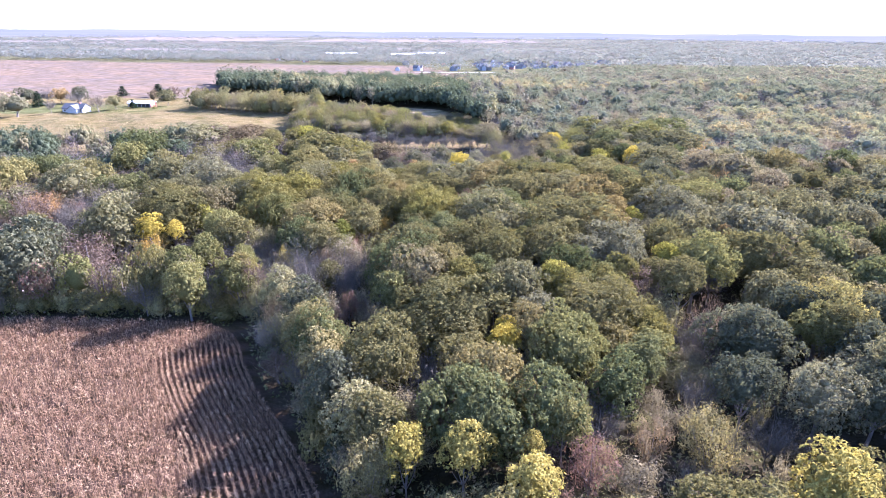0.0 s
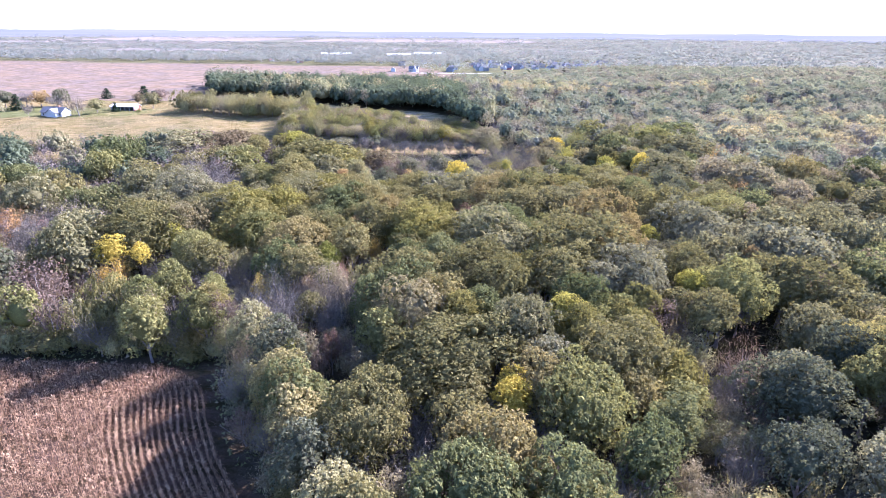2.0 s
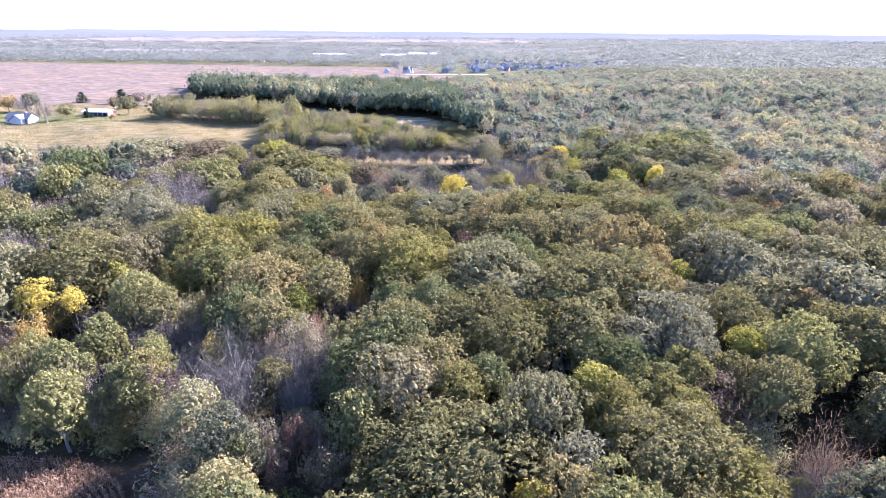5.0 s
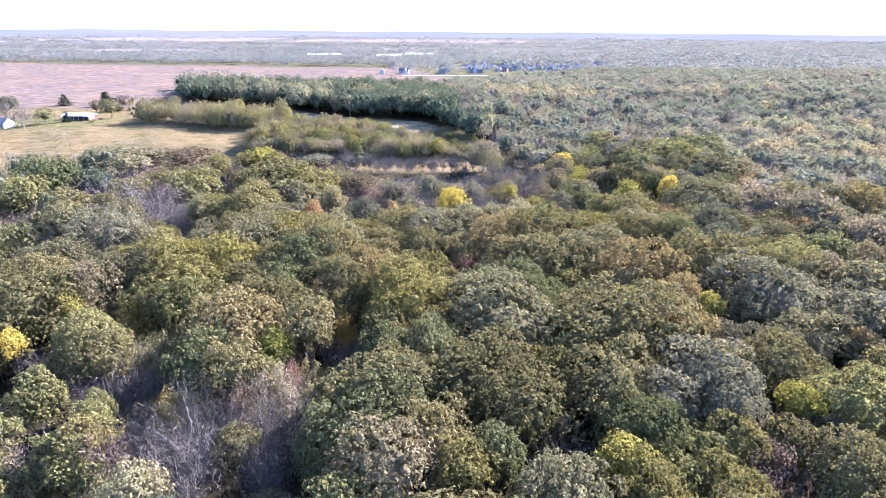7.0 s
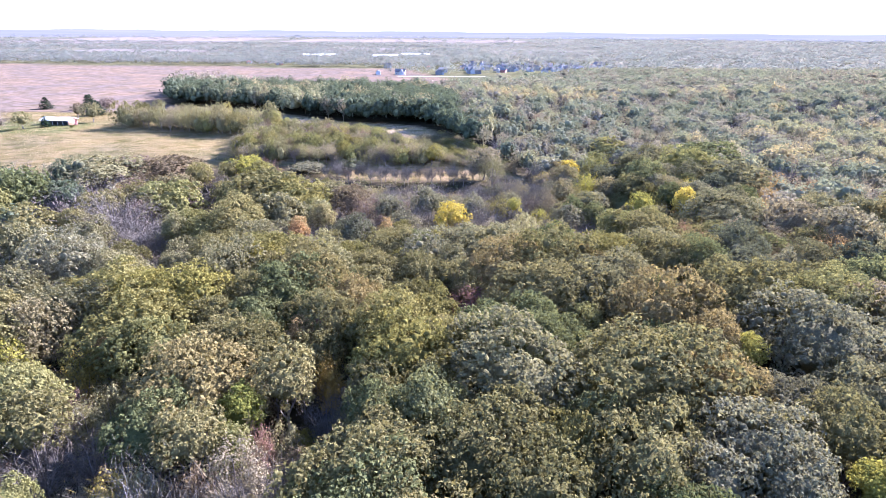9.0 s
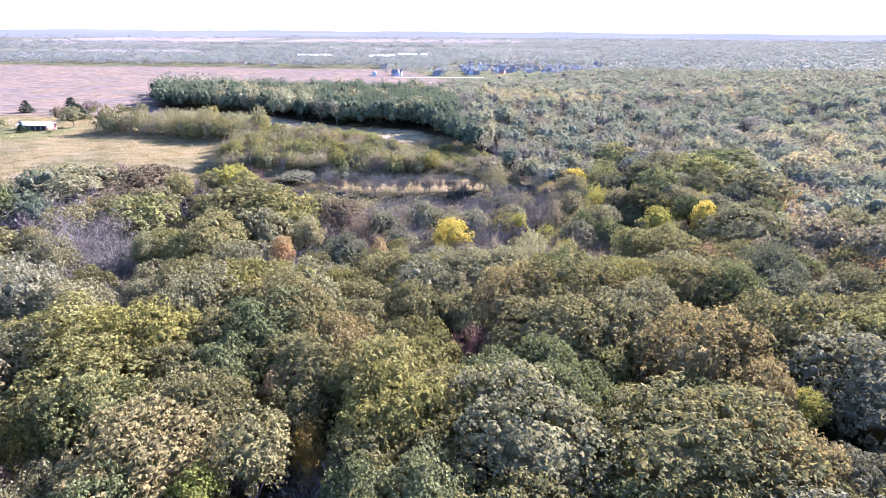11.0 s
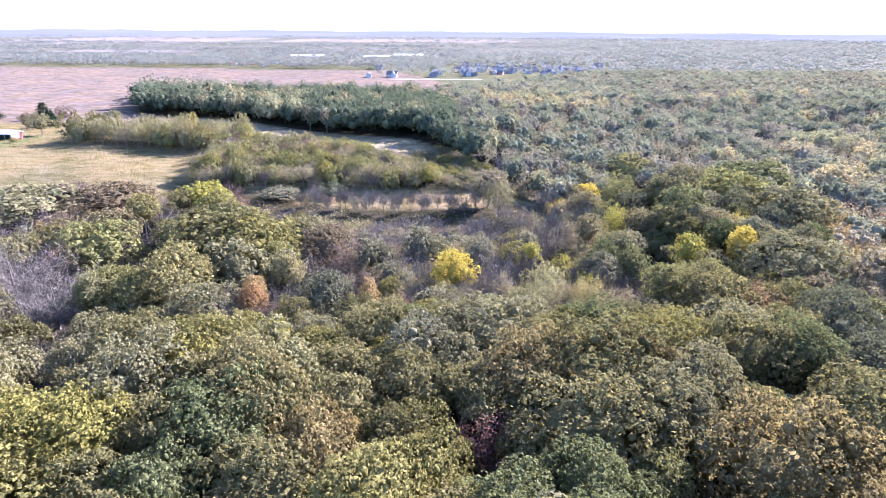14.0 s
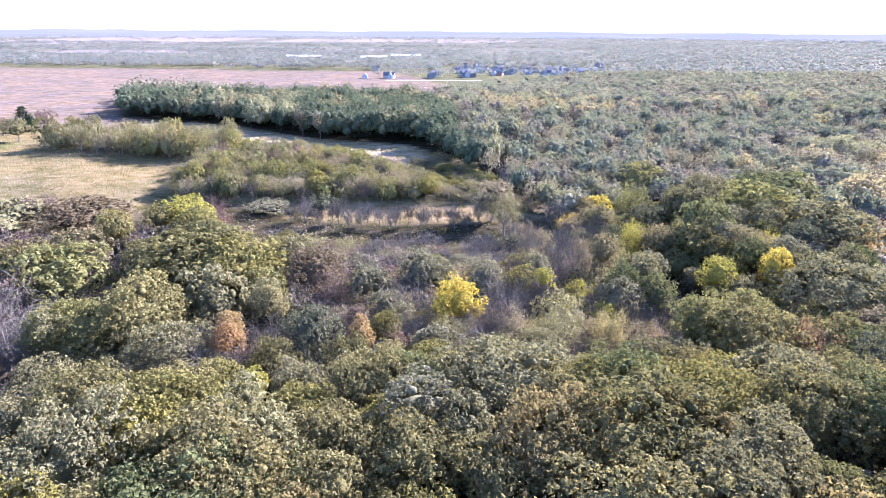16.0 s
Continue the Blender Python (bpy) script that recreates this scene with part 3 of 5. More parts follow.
STANDS.append(("gt", "S", [(-36.9, 141.3, 3.4, 13.6), (-10.5, 66.9, 4.3, 13.2), (-31.2, 106.9, 4.5, 13.2), (40.3, 72.3, 5.6, 14.4), (-52.0, 155.6, 4.0, 14.2), (-10.4, 77.2, 4.8, 13.7), (47.9, 114.6, 4.6, 13.7), (-14.6, 127.6, 3.9, 13.6), (-8.6, 98.2, 4.2, 12.2), (-30.5, 112.9, 6.6, 15.1), (-78.2, 248.1, 4.3, 15.8), (28.5, 248.9, 6.6, 17.4), (38.5, 248.8, 5.5, 17.2), (128.1, 300.4, 6.5, 15.1)]))
STANDS.append(("go", "R", [(51.1, 60.9, 4.9, 15.6), (12.3, 61.4, 3.4, 14.1), (-5.0, 67.5, 2.8, 13.8), (3.3, 67.5, 3.4, 14.2), (12.6, 68.3, 1.4, 12.0)]))
STANDS.append(("ta", "S", [(-30.4, 142.1, 3.4, 13.4), (46.8, 65.1, 2.7, 11.8), (32.1, 73.5, 3.3, 11.9), (-5.7, 79.7, 3.5, 12.3), (-25.7, 143.2, 5.4, 15.3)]))
STANDS.append(("ol", "R", [(4.0, 97.3, 3.5, 13.1), (-119.6, 250, 7.9, 17.2)]))
STANDS.append(("ye", "R", [(12.1, 97.3, 2.9, 12.7), (12.5, 102.1, 2.4, 12.3), (-75.4, 156.8, 2.0, 13.8), (-82, 156, 3.2, 16.1), (8.3, 260, 4.3, 16.0), (64, 346, 5.2, 14.6), (89.2, 277, 4.7, 16.1)]))
STANDS.append(("tw", "B", [(-22.0, 142.3, 3.5, 12.7), (-53.4, 146.7, 6.1, 15.9), (-46.8, 146.8, 4.3, 13.8), (51.0, 75.0, 3.7, 12.2), (43.8, 85.7, 3.8, 12.1), (-33.9, 125.9, 6.6, 16.3), (19.0, 126.2, 5.1, 14.5), (-23.3, 127.7, 4.0, 13.0), (-24.8, 91.7, 4.0, 11.8), (-39.0, 235.5, 6.4, 15.8), (-3.4, 93.5, 4.9, 12.1), (50.6, 104.5, 4.4, 12.9), (-83.7, 242.4, 6.2, 16.4), (-93.8, 209.2, 6.2, 16.7), (-34.2, 134.3, 7.1, 16.6), (-98.1, 255.7, 12.4, 22.4), (-30.7, 288.5, 7.1, 17.6), (-112.1, 191.6, 6.8, 16.4), (-87.4, 252, 11.0, 15.7), (98, 358, 10.9, 14), (13.8, 308, 5.5, 14.1), (20.2, 271, 6.7, 15.7)]))
STANDS.append(("tw", "B", [(11.0, 244, 6.2, 15.0), (-16.6, 313, 4.6, 13.0), (-3.7, 318, 4.3, 12.4), (3.7, 318, 4.3, 12.4)]))
STANDS.append(("wi", "R", [(-19.8, 180.1, 2.1, 14.3)]))
STANDS.append(("so", "O", [(41.8, 202.8, 7.5, 18.9), (-45.7, 205.9, 8.9, 19.5), (59.6, 220.1, 9.2, 21.4), (14.9, 161.1, 10.9, 19.5), (14.5, 222.1, 11.0, 18.6), (-74.9, 177.5, 7.6, 17.6), (-69.4, 185.4, 7.1, 17.0), (36.1, 195.5, 8.4, 18.9), (-91.5, 155.7, 7.9, 17.6), (-48.0, 264.8, 8.2, 16.5), (111.2, 171.3, 7.7, 15.6), (-105.6, 224.9, 8.0, 17.7), (98.0, 179.3, 8.1, 16.2), (108.6, 181.6, 6.8, 15.0), (95.2, 260.7, 12.6, 17.2), (-96.6, 168.4, 6.9, 17.1), (119.4, 306.4, 12.6, 16.1), (-128.2, 312.9, 14.2, 12.7)]))
STANDS.append(("oc", "O", [(16.6, 205.2, 8.4, 19.2), (36.5, 209.5, 5.8, 17.9), (-15.2, 190.8, 6.2, 17.3), (46.1, 158.2, 6.5, 18.8), (51.4, 173.5, 5.6, 18.4), (45.7, 183.6, 9.7, 19.9)]))
STANDS.append(("li", "W", [(-21.2, 100.9, 3.7, 5.5), (-21.0, 106.0, 4.1, 5.5), (27.6, 263, 3.6, 6.4), (35.9, 269, 3.7, 6.6)]))
STANDS.append(("rs", "S", [(21.3, 67.3, 4.0, 12.4), (-24.0, 150.2, 2.8, 13.0), (-21.9, 111.3, 2.4, 10.6), (46.2, 124.6, 5.4, 16.4), (85.7, 141.8, 6.3, 17.4), (-20.8, 117.9, 2.9, 10.9), (-95.5, 126.7, 4.1, 14.7), (-20.2, 271.2, 6.3, 17.6), (-89.8, 138.1, 7.8, 17.8), (-96.5, 269.9, 7.3, 17.9), (-111.0, 297.9, 6.1, 13.5), (-134.4, 183.8, 7.2, 18.1), (-95, 149, 7.6, 14.9), (-102, 138, 4.3, 12.1)]))
STANDS.append(("gr", "R", [(22.1, 184.7, 3.8, 16.2), (29.0, 84.8, 4.4, 14.8), (35.7, 92.2, 3.6, 14.3), (48.8, 273, 4.6, 16.1)]))
STANDS.append(("si", "R", [(19.4, 107.3, 4.5, 14.6), (7.4, 216.0, 2.7, 15.6), (-1.2, 216.5, 6.0, 18.6), (-14.7, 272, 3.7, 15.8), (61.6, 286, 4.1, 15.9)]))
STANDS.append(("lo", "O", [(-38.9, 214.6, 6.8, 18.6), (-56.8, 190.9, 8.5, 17.9), (-47.3, 192.1, 7.8, 18.0), (-3.9, 169.7, 8.6, 18.6), (-52.9, 176.6, 9.5, 18.0), (43.4, 213.7, 6.9, 19.4), (-39.2, 210.3, 6.1, 18.2), (-48.7, 283.9, 10.7, 17.6), (-63.3, 191.6, 10.0, 18.6)]))
STANDS.append(("li", "R", [(-28.2, 154.4, 3.3, 14.8), (-27.6, 111.9, 1.7, 12.2), (57.5, 139.1, 2.2, 16.6)]))
STANDS.append(("si", "S", [(-14.5, 111.1, 4.1, 11.9), (-23.6, 232.3, 4.8, 14.7), (77, 97, 6.9, 14.5), (90, 106, 5.8, 13.0)]))
STANDS.append(("rs", "B", [(56.9, 112.5, 4.9, 14.1)]))
STANDS.append(("wi", "S", [(9.0, 193.5, 5.6, 16.4)]))
STANDS.append(("ly", "W", [(-19.8, 158.2, 1.8, 4.7), (-11.3, 172.3, 4.0, 6.0), (80.6, 131.7, 4.2, 7.4), (-32.7, 240.7, 2.1, 6.6), (41.7, 261.2, 3.0, 9.0), (-4.5, 271.9, 2.2, 7.3), (39.3, 276.0, 3.4, 8.7)]))
STANDS.append(("dk", "O", [(49.8, 82.9, 4.6, 15.3), (59.0, 97.9, 6.8, 16.8), (82.1, 222.9, 8.1, 18.7), (-101.4, 129.9, 7.3, 18.0), (-107, 143, 8.1, 17.9), (70, 80, 5.4, 14.8)]))
STANDS.append(("gt", "R", [(11.7, 120.6, 1.8, 12.0), (-75.2, 246.6, 3.0, 16.5), (-34.6, 262.3, 3.4, 16.8), (-34.1, 258.9, 3.2, 16.5)]))
STANDS.append(("ly", "R", [(25.4, 124.4, 3.7, 15.1), (56.8, 170.6, 3.1, 16.8), (-28.8, 226.3, 2.0, 13.5), (-72.4, 168.8, 3.7, 15.3), (28.6, 270.4, 2.2, 16.0), (72.6, 273.5, 3.6, 19.1)]))
STANDS.append(("gl", "W", [(64.3, 165.3, 4.6, 8.0), (68.2, 259.9, 9.2, 13.7), (-83, 130, 4.8, 6.9), (-48, 379, 9.2, 6), (-30, 380, 9.3, 6)]))
STANDS.append(("or", "R", [(-56.9, 171.8, 2.2, 13.3), (-15.0, 131.6, 1.8, 13.1), (-23.9, 177.9, 2.9, 15.1), (79.1, 156.6, 2.8, 15.9), (-38.5, 246.9, 2.7, 15.3), (-37.7, 241, 2.7, 15.5), (-12.9, 244, 2.5, 15.3)]))
STANDS.append(("gt", "O", [(-26.1, 209.0, 8.4, 18.8)]))
STANDS.append(("ru", "S", [(74.6, 240.5, 6.9, 19.6), (95.8, 225.7, 4.7, 14.0), (47.3, 118.9, 4.9, 14.0), (-111.3, 309, 5.3, 12.1)]))
STANDS.append(("so", "W", [(-64.7, 246.0, 7.9, 10.7)]))
STANDS.append(("rs", "R", [(-13.9, 250.9, 1.8, 14.8)]))
STANDS.append(("or", "S", [(-39.4, 251.4, 2.9, 13.9), (112.1, 228.9, 7.3, 15.9), (126.4, 289.4, 4.9, 13.7), (125.9, 268.7, 6.3, 14.5), (-116.7, 297.2, 3.1, 10.3), (132.9, 301.5, 7.5, 15.8), (-137, 192, 8.6, 14.9), (103.0, 225, 6.3, 13.3), (115.0, 271, 6.6, 13.8), (149.0, 299, 5.5, 12.4), (161.9, 298, 5.5, 12.4), (116.8, 284, 4.9, 11.8)]))
STANDS.append(("so", "S", [(-13.7, 229.7, 6.7, 16.5), (-14.6, 279.7, 3.9, 15.1), (28.0, 334.8, 7.6, 17.8)]))
STANDS.append(("dk", "W", [(-27.0, 260.5, 6.0, 9.7), (-30.7, 259.0, 4.7, 9.0), (-37, 351, 5.7, 6), (-63, 386, 7.1, 6)]))
STANDS.append(("gt", "W", [(32.3, 264.5, 6.2, 10.2), (47.7, 281.3, 4.6, 9.9)]))
STANDS.append(("ol", "W", [(-81.6, 126.1, 4.2, 5.7)]))
STANDS.append(("ly", "S", [(75.9, 279.0, 5.1, 18.2), (97.1, 291.7, 5.2, 13.7), (65.6, 314.5, 4.4, 18.3), (97.3, 297.0, 5.5, 14.0), (62.4, 307.8, 5.3, 19.4)]))
STANDS.append(("so", "R", [(49.3, 290.9, 4.2, 18.7)]))
STANDS.append(("ye", "S", [(6.9, 270.5, 4.4, 15.6)]))
STANDS.append(("ru", "O", [(-107.6, 320.4, 11.3, 10.8)]))
STANDS.append(("rs", "O", [(-125.8, 326.7, 8.2, 8.2)]))
STANDS.append(("wi", "B", [(-69.9, 334.9, 4.5, 9.6), (-63.5, 319, 4.2, 12.4)]))
STANDS.append(("si", "W", [(-55.7, 347.8, 7.2, 3.8)]))
STANDS.append(("gl", "S", [(76.3, 345.3, 8.8, 22.1)]))
STANDS.append(("ta", "W", [(-100.3, 313, 8.2, 6.7), (-13, 376, 8.1, 6), (-54, 365, 6.5, 6)]))
STANDS.append(("ru", "R", [(-27.6, 280, 7.4, 17.0)]))
STANDS.append(("dk", "R", [(-23.0, 247, 5.6, 16.5)]))
STANDS.append(("ta", "R", [(25, 346, 7.1, 15.1)]))

n_seed = 0
for code, form, rows in STANDS:
    for x, y, r, tall in rows:
        n_seed += 1
        if corn_depth(x, y) > -1.5:
            continue
        if 285 < y < 345 and -45 < x < 28:
            tall *= 0.65
        plant(code, FORMS[form], x, y, r * 1.06, tall, n_seed)
        TAKEN.append((x, y, r))

# a thick edge of trees and shrubs that shades the corn
SIDE_EDGE = (("gt", "open"), ("ol", "tall"), ("gt", "tall"), ("tw", "bare"), ("dk", "tall"), ("ta", "open"), ("gt", "tall"))
TOP_EDGE = (("gt", "open"), ("rs", "open"), ("gl", "tall"), ("tw", "bare"), ("ta", "open"), ("gt", "open"), ("ol", "bush"))
for i in range(30):
    s = i / 29
    if i < 15:
        x, y = -8.8 - 32 * s * 2 + 1.3 * math.sin(i * 2.3), 68 + 57 * s * 2
        x, y = x + 1.8 * (i % 2), y + 1.0 * (i % 2)
    else:
        x, y = -44 - 5.4 * (i - 15), 129.5 + 1.8 * math.sin(i * 1.9)
    tall = (13.5, 15.5, 14.5, 12.5, 16.0, 12.5, 15.0)[i % 7]
    n_seed += 1
    code, f = (SIDE_EDGE if i < 15 else TOP_EDGE)[i % 7]
    plant(code, f, x + 1.6 * math.sin(i * 4.1), y, max(3.2 + 0.7 * (i % 3), 0.29 * tall), tall, n_seed)
    TAKEN.append((x, y, 2.6))
    n_seed += 1
    plant(("ol", "so", "dk", "gt")[i % 4], "bush", x - 2.0 + math.sin(i), y - 2.4, 2.8, 4.0 + 1.2 * (i % 3), n_seed)
    if i >= 15:
        n_seed += 1
        plant(("gt", "ol", "gl", "so")[i % 4], "bush", x + 2.6, y - 1.4 + math.sin(i * 2.7), 3.0, 4.6 + 1.3 * (i % 2), n_seed)

# tall trees over the creek's far side, which keep it in shade
for i, (x, y, tall) in enumerate(((77, 74, 17), (76, 83, 18), (78, 92, 17), (76, 101, 18), (75, 111, 17), (75, 121, 16), (87, 80, 17), (89, 93, 17), (88, 106, 17), (86, 190, 16), (84, 203, 15), (80, 300, 15))):
    n_seed += 1
    plant(("dk", "so", "dk", "ol")[i % 4], "dome", x, y, 5.4 + 0.5 * (i % 3), tall, n_seed)
    TAKEN.append((x, y, 4.6))


# ---- the wood between them ----
def creek_bed(x, y):
    """Positive over the creek, which no tree covers."""
    wide = np.where((y > 66) & (y < 120), 9.0, np.where(((y > 178) & (y < 206)) | ((y > 238) & (y < 300)), 7.5, 4.0))
    return np.where(y < 330, wide - np.abs(x - 65 - 2 * np.sin(y / 31.0)), -1)


def open_land(x, y):
    """True where no trees grow."""
    return max(corn_depth(x, y) + 2.5, meadow(x, y) + 1, strip(x, y) + 1, clearing(x, y) + 1, upland_field(x, y) + 2, farmyard(x, y) + 2, creek_bed(x, y)) > 0


def in_view(x, y, pad=14.0):
    return abs(x) < 0.76 * (0.94 * y + 20) + pad


class Spots:
    """Random places with room round each; the marked ones keep clear of wide crowns."""

    def __init__(self, cell):
        self.cell, self.grid = cell, {}

    def free(self, x, y, r, share):
        i, j = int(x // self.cell), int(y // self.cell)
        for a in (-1, 0, 1):
            for b in (-1, 0, 1):
                for qx, qy, qr, marked in self.grid.get((i + a, j + b), ()):
                    room = 0.78 * r + 0.5 * qr if marked else share * (qr + r)
                    if math.hypot(qx - x, qy - y) < room:
                        return False
        return True

    def add(self, x, y, r, marked=False):
        self.grid.setdefault((int(x // self.cell), int(y // self.cell)), []).append((x, y, r, marked))


spots = Spots(20.0)
for q in TAKEN:
    spots.add(*q, True)


def mix_at(x, y):
    """Leaf and form of an unremarkable tree, by where it grows."""
    v = rng.random()
    creek = abs(x - 66) < 12

    def choose(*pairs):
        s = 0
        for share, code, form in pairs:
            s += share
            if v < s:
                return code, form
        return pairs[-1][1:]
    if y < 125 and x < -12:  # field edge
        return choose((0.3, "ta", "S"), (0.2, "tw", "B"), (0.2, "ol", "W"), (0.15, "gt", "S"), (0.15, "rs", "S"))
    if y < 100:
        return choose((0.28, "ta", "S"), (0.12, "tw", "B"), (0.26, "gt", "S"), (0.22, "ol", "O"), (0.12, "rs", "S"))
    if creek:
        return choose((0.14, "dk", "O"), (0.2, "so", "O"), (0.2, "tw", "B"), (0.2, "si", "R"), (0.14, "gr", "R"), (0.12, "gt", "S"))
    if 240 < y < 345 and -38 < x < 64:  # open thicket on the valley floor
        return choose((0.36, "tw", "B"), (0.24, "gt", "S"), (0.24, "ta", "S"), (0.05, "si", "R"), (0.07, "rs", "S"), (0.04, "lo", "R"))
    if x < -12 and y < 172:
        return choose((0.3, "tw", "B"), (0.22, "ta", "S"), (0.24, "gt", "S"), (0.1, "rs", "S"), (0.06, "ol", "R"), (0.08, "gl", "R"))
    if y > 225 and x < -35:
        return choose((0.12, "ol", "O"), (0.1, "gr", "O"), (0.38, "tw", "B"), (0.18, "ta", "S"), (0.16, "gt", "S"), (0.06, "so", "O"))
    if x < -55:
        return choose((0.12, "gr", "O"), (0.34, "tw", "B"), (0.12, "so", "O"), (0.2, "ta", "S"), (0.1, "rs", "S"), (0.12, "gt", "S"))
    # more pale grey leaves on this side imitate the haze towards the sun
    if x > 85:
        return choose((0.16, "gr", "O"), (0.26, "so", "O"), (0.02, "dk", "O"), (0.07, "tw", "B"), (0.2, "si", "O"), (0.07, "ol", "O"), (0.1, "ta", "S"), (0.08, "gt", "S"), (0.04, "or", "S"))
    return choose((0.4, "ol", "O"), (0.14, "lo", "O"), (0.14, "gr", "O"), (0.1, "so", "O"), (0.06, "tw", "B"), (0.03, "ru", "O"), (0.13, "gl", "R"))


tries = 0
while tries < 20000:
    tries += 1
    x, y = rng.uniform(-240, 280), rng.uniform(40, 345)
    if not in_view(x, y, 20) or open_land(x, y):
        continue
    if y > 318 and x < 45 or y > 262 and abs(x) > 110:
        continue
    code, form = mix_at(x, y)
    f = FORMS[form]
    r = {"dome": rng.choice((rng.uniform(3.4, 5.0), rng.uniform(5.0, 8.2))), "tall": rng.uniform(2.6, 4.4), "bare": rng.uniform(3.0, 5.0), "open": rng.uniform(2.6, 4.4), "bush": rng.uniform(1.8, 3.4)}[f]
    thicket = 240 < y < 345 and -38 < x < 64
    if thicket:
        r *= 1.12
    if not spots.free(x, y, r, 0.4 if thicket else 0.58):
        continue
    tall = {"dome": 8.5 + r, "tall": 6 + 1.4 * r, "bare": 6 + 1.2 * r, "open": 5 + 1.1 * r, "bush": 1.2 + 1.2 * r}[f] * rng.uniform(0.82, 1.12)
    if 115 < y < 225 and -60 < x < 75 and f != "bush":
        tall += 2.5
    n_seed += 1
    if thicket:
        tall *= 0.75 if y > 290 and x < 28 else 1.2
    if max(counts.get(KINDS[code][1], 0), 0) >= 299 and f != "bush":
        continue
    plant(code, f, x, y, r * 1.14, tall, n_seed)
    spots.add(x, y, r)

# saplings in the gaps
tries = 0
while tries < 12000 and counts.get("sapling", 0) < 60:
    tries += 1
    y = rng.uniform(60, 300)
    x = rng.uniform(-0.6, 0.6) * (y + 10)
    if open_land(x, y):
        continue
    r = rng.uniform(1.8, 3.0)
    if not spots.free(x, y, r, 0.66):
        continue
    n_seed += 1
    code, form = (("ta", "open"), ("gl", "tall"), ("gt", "open"), ("so", "tall"), ("tw", "bare"))[n_seed % 5]
    plant(code, form, x, y, r, rng.uniform(6.0, 9.5), n_seed, "sapling")
    spots.add(x, y, r)
print("trees", counts, tries)


# ---- far woods, as one mass each ----
def thin_crown(leaves, twigs, seed, size, width):
    """A see-through crown: a few stems, fanning twigs and scattered leaves."""
    v, f, ends = trunk_mesh(seed, 0.5, 0.9, 1.7, 6, 0.03, 3)
    tri = [bare_tris(ends, twigs, seed + 1, 1.8, 0.3, width)]
    tri[0][..., 2] = np.minimum(tri[0][..., 2], 1.9)
    if leaves:
        tri.append(crown_tris("dome", leaves, seed + 2, size, 36))
    stems = [t for p, q, a in ends for t in ((np.array((0.03, 0, 0.2)), np.array((-0.03, 0, 0.2)), p), (p - 0.012, p + 0.012, q))]
    tri.append(np.array(stems))
    tri.append(np.array([[(-0.045, 0, -0.1), (0.045, 0, -0.1), (0, 0, 1.3)], [(0, -0.045, -0.1), (0, 0.045, -0.1), (0, 0, 1.3)]]))
    return np.concatenate(tri), np.zeros((0, 3)), np.zeros((0, 3), int)


def mass(name, places, leaf, protos, label, seed):
    """Many small crowns joined, each one of a few uneven forms turned and sized its own way."""
    r = np.random.default_rng(seed)
    tris, verts, faces, n, tone_a, tone_b = [], [], [], 0, [], []

    def moved(t, x, y, rad, tall, c, s):
        q = np.empty_like(t)
        q[..., 0] = (t[..., 0] * c - t[..., 1] * s) * rad + x
        q[..., 1] = (t[..., 0] * s + t[..., 1] * c) * rad + y
        q[..., 2] = t[..., 2] * tall / 1.85 + h(x, y)
        return q
    for i, (x, y, rad, tall) in enumerate(places):
        t, v, f = protos[i % len(protos)]
        a = r.uniform(0, 6.28)
        c, s = math.cos(a), math.sin(a)
        tris.append(moved(t, x, y, rad, tall, c, s))
        verts.append(moved(v, x, y, rad, tall, c, s))
        faces.append(f + n)
        n += len(v)
        tone = (*r.random(2), 0, 1)
        tone_a.append(np.tile(tone, (3 * len(t), 1)))
        tone_b.append(np.tile(tone, (len(v), 1)))
    me = leafy_mesh(name, np.concatenate(tris), np.concatenate(verts), np.concatenate(faces), leaf)
    at = me.color_attributes.new("tone", "FLOAT_COLOR", "POINT")
    at.data.foreach_set("color", np.concatenate(tone_a + tone_b).astype(np.float32).ravel())
    ob = part(name, me, None)
    return tagged(ob, label, "woods", kind="stuff")


def full_crowns(seed, leaves, size, lobes, fill=0.9):
    return [crown_parts("dome", leaves, seed * 31 + k, size, lobes, 5, fill) for k in range(6)]


def wood_at(x, y):
    """Where the woods beyond the valley stand."""
    if open_land(x, y):
        return False
    if y < 345:
        return abs(x) > 110
    return wood_front(x) < y < wood_back(x) and x > -188 - 0.42 * (y - 530)


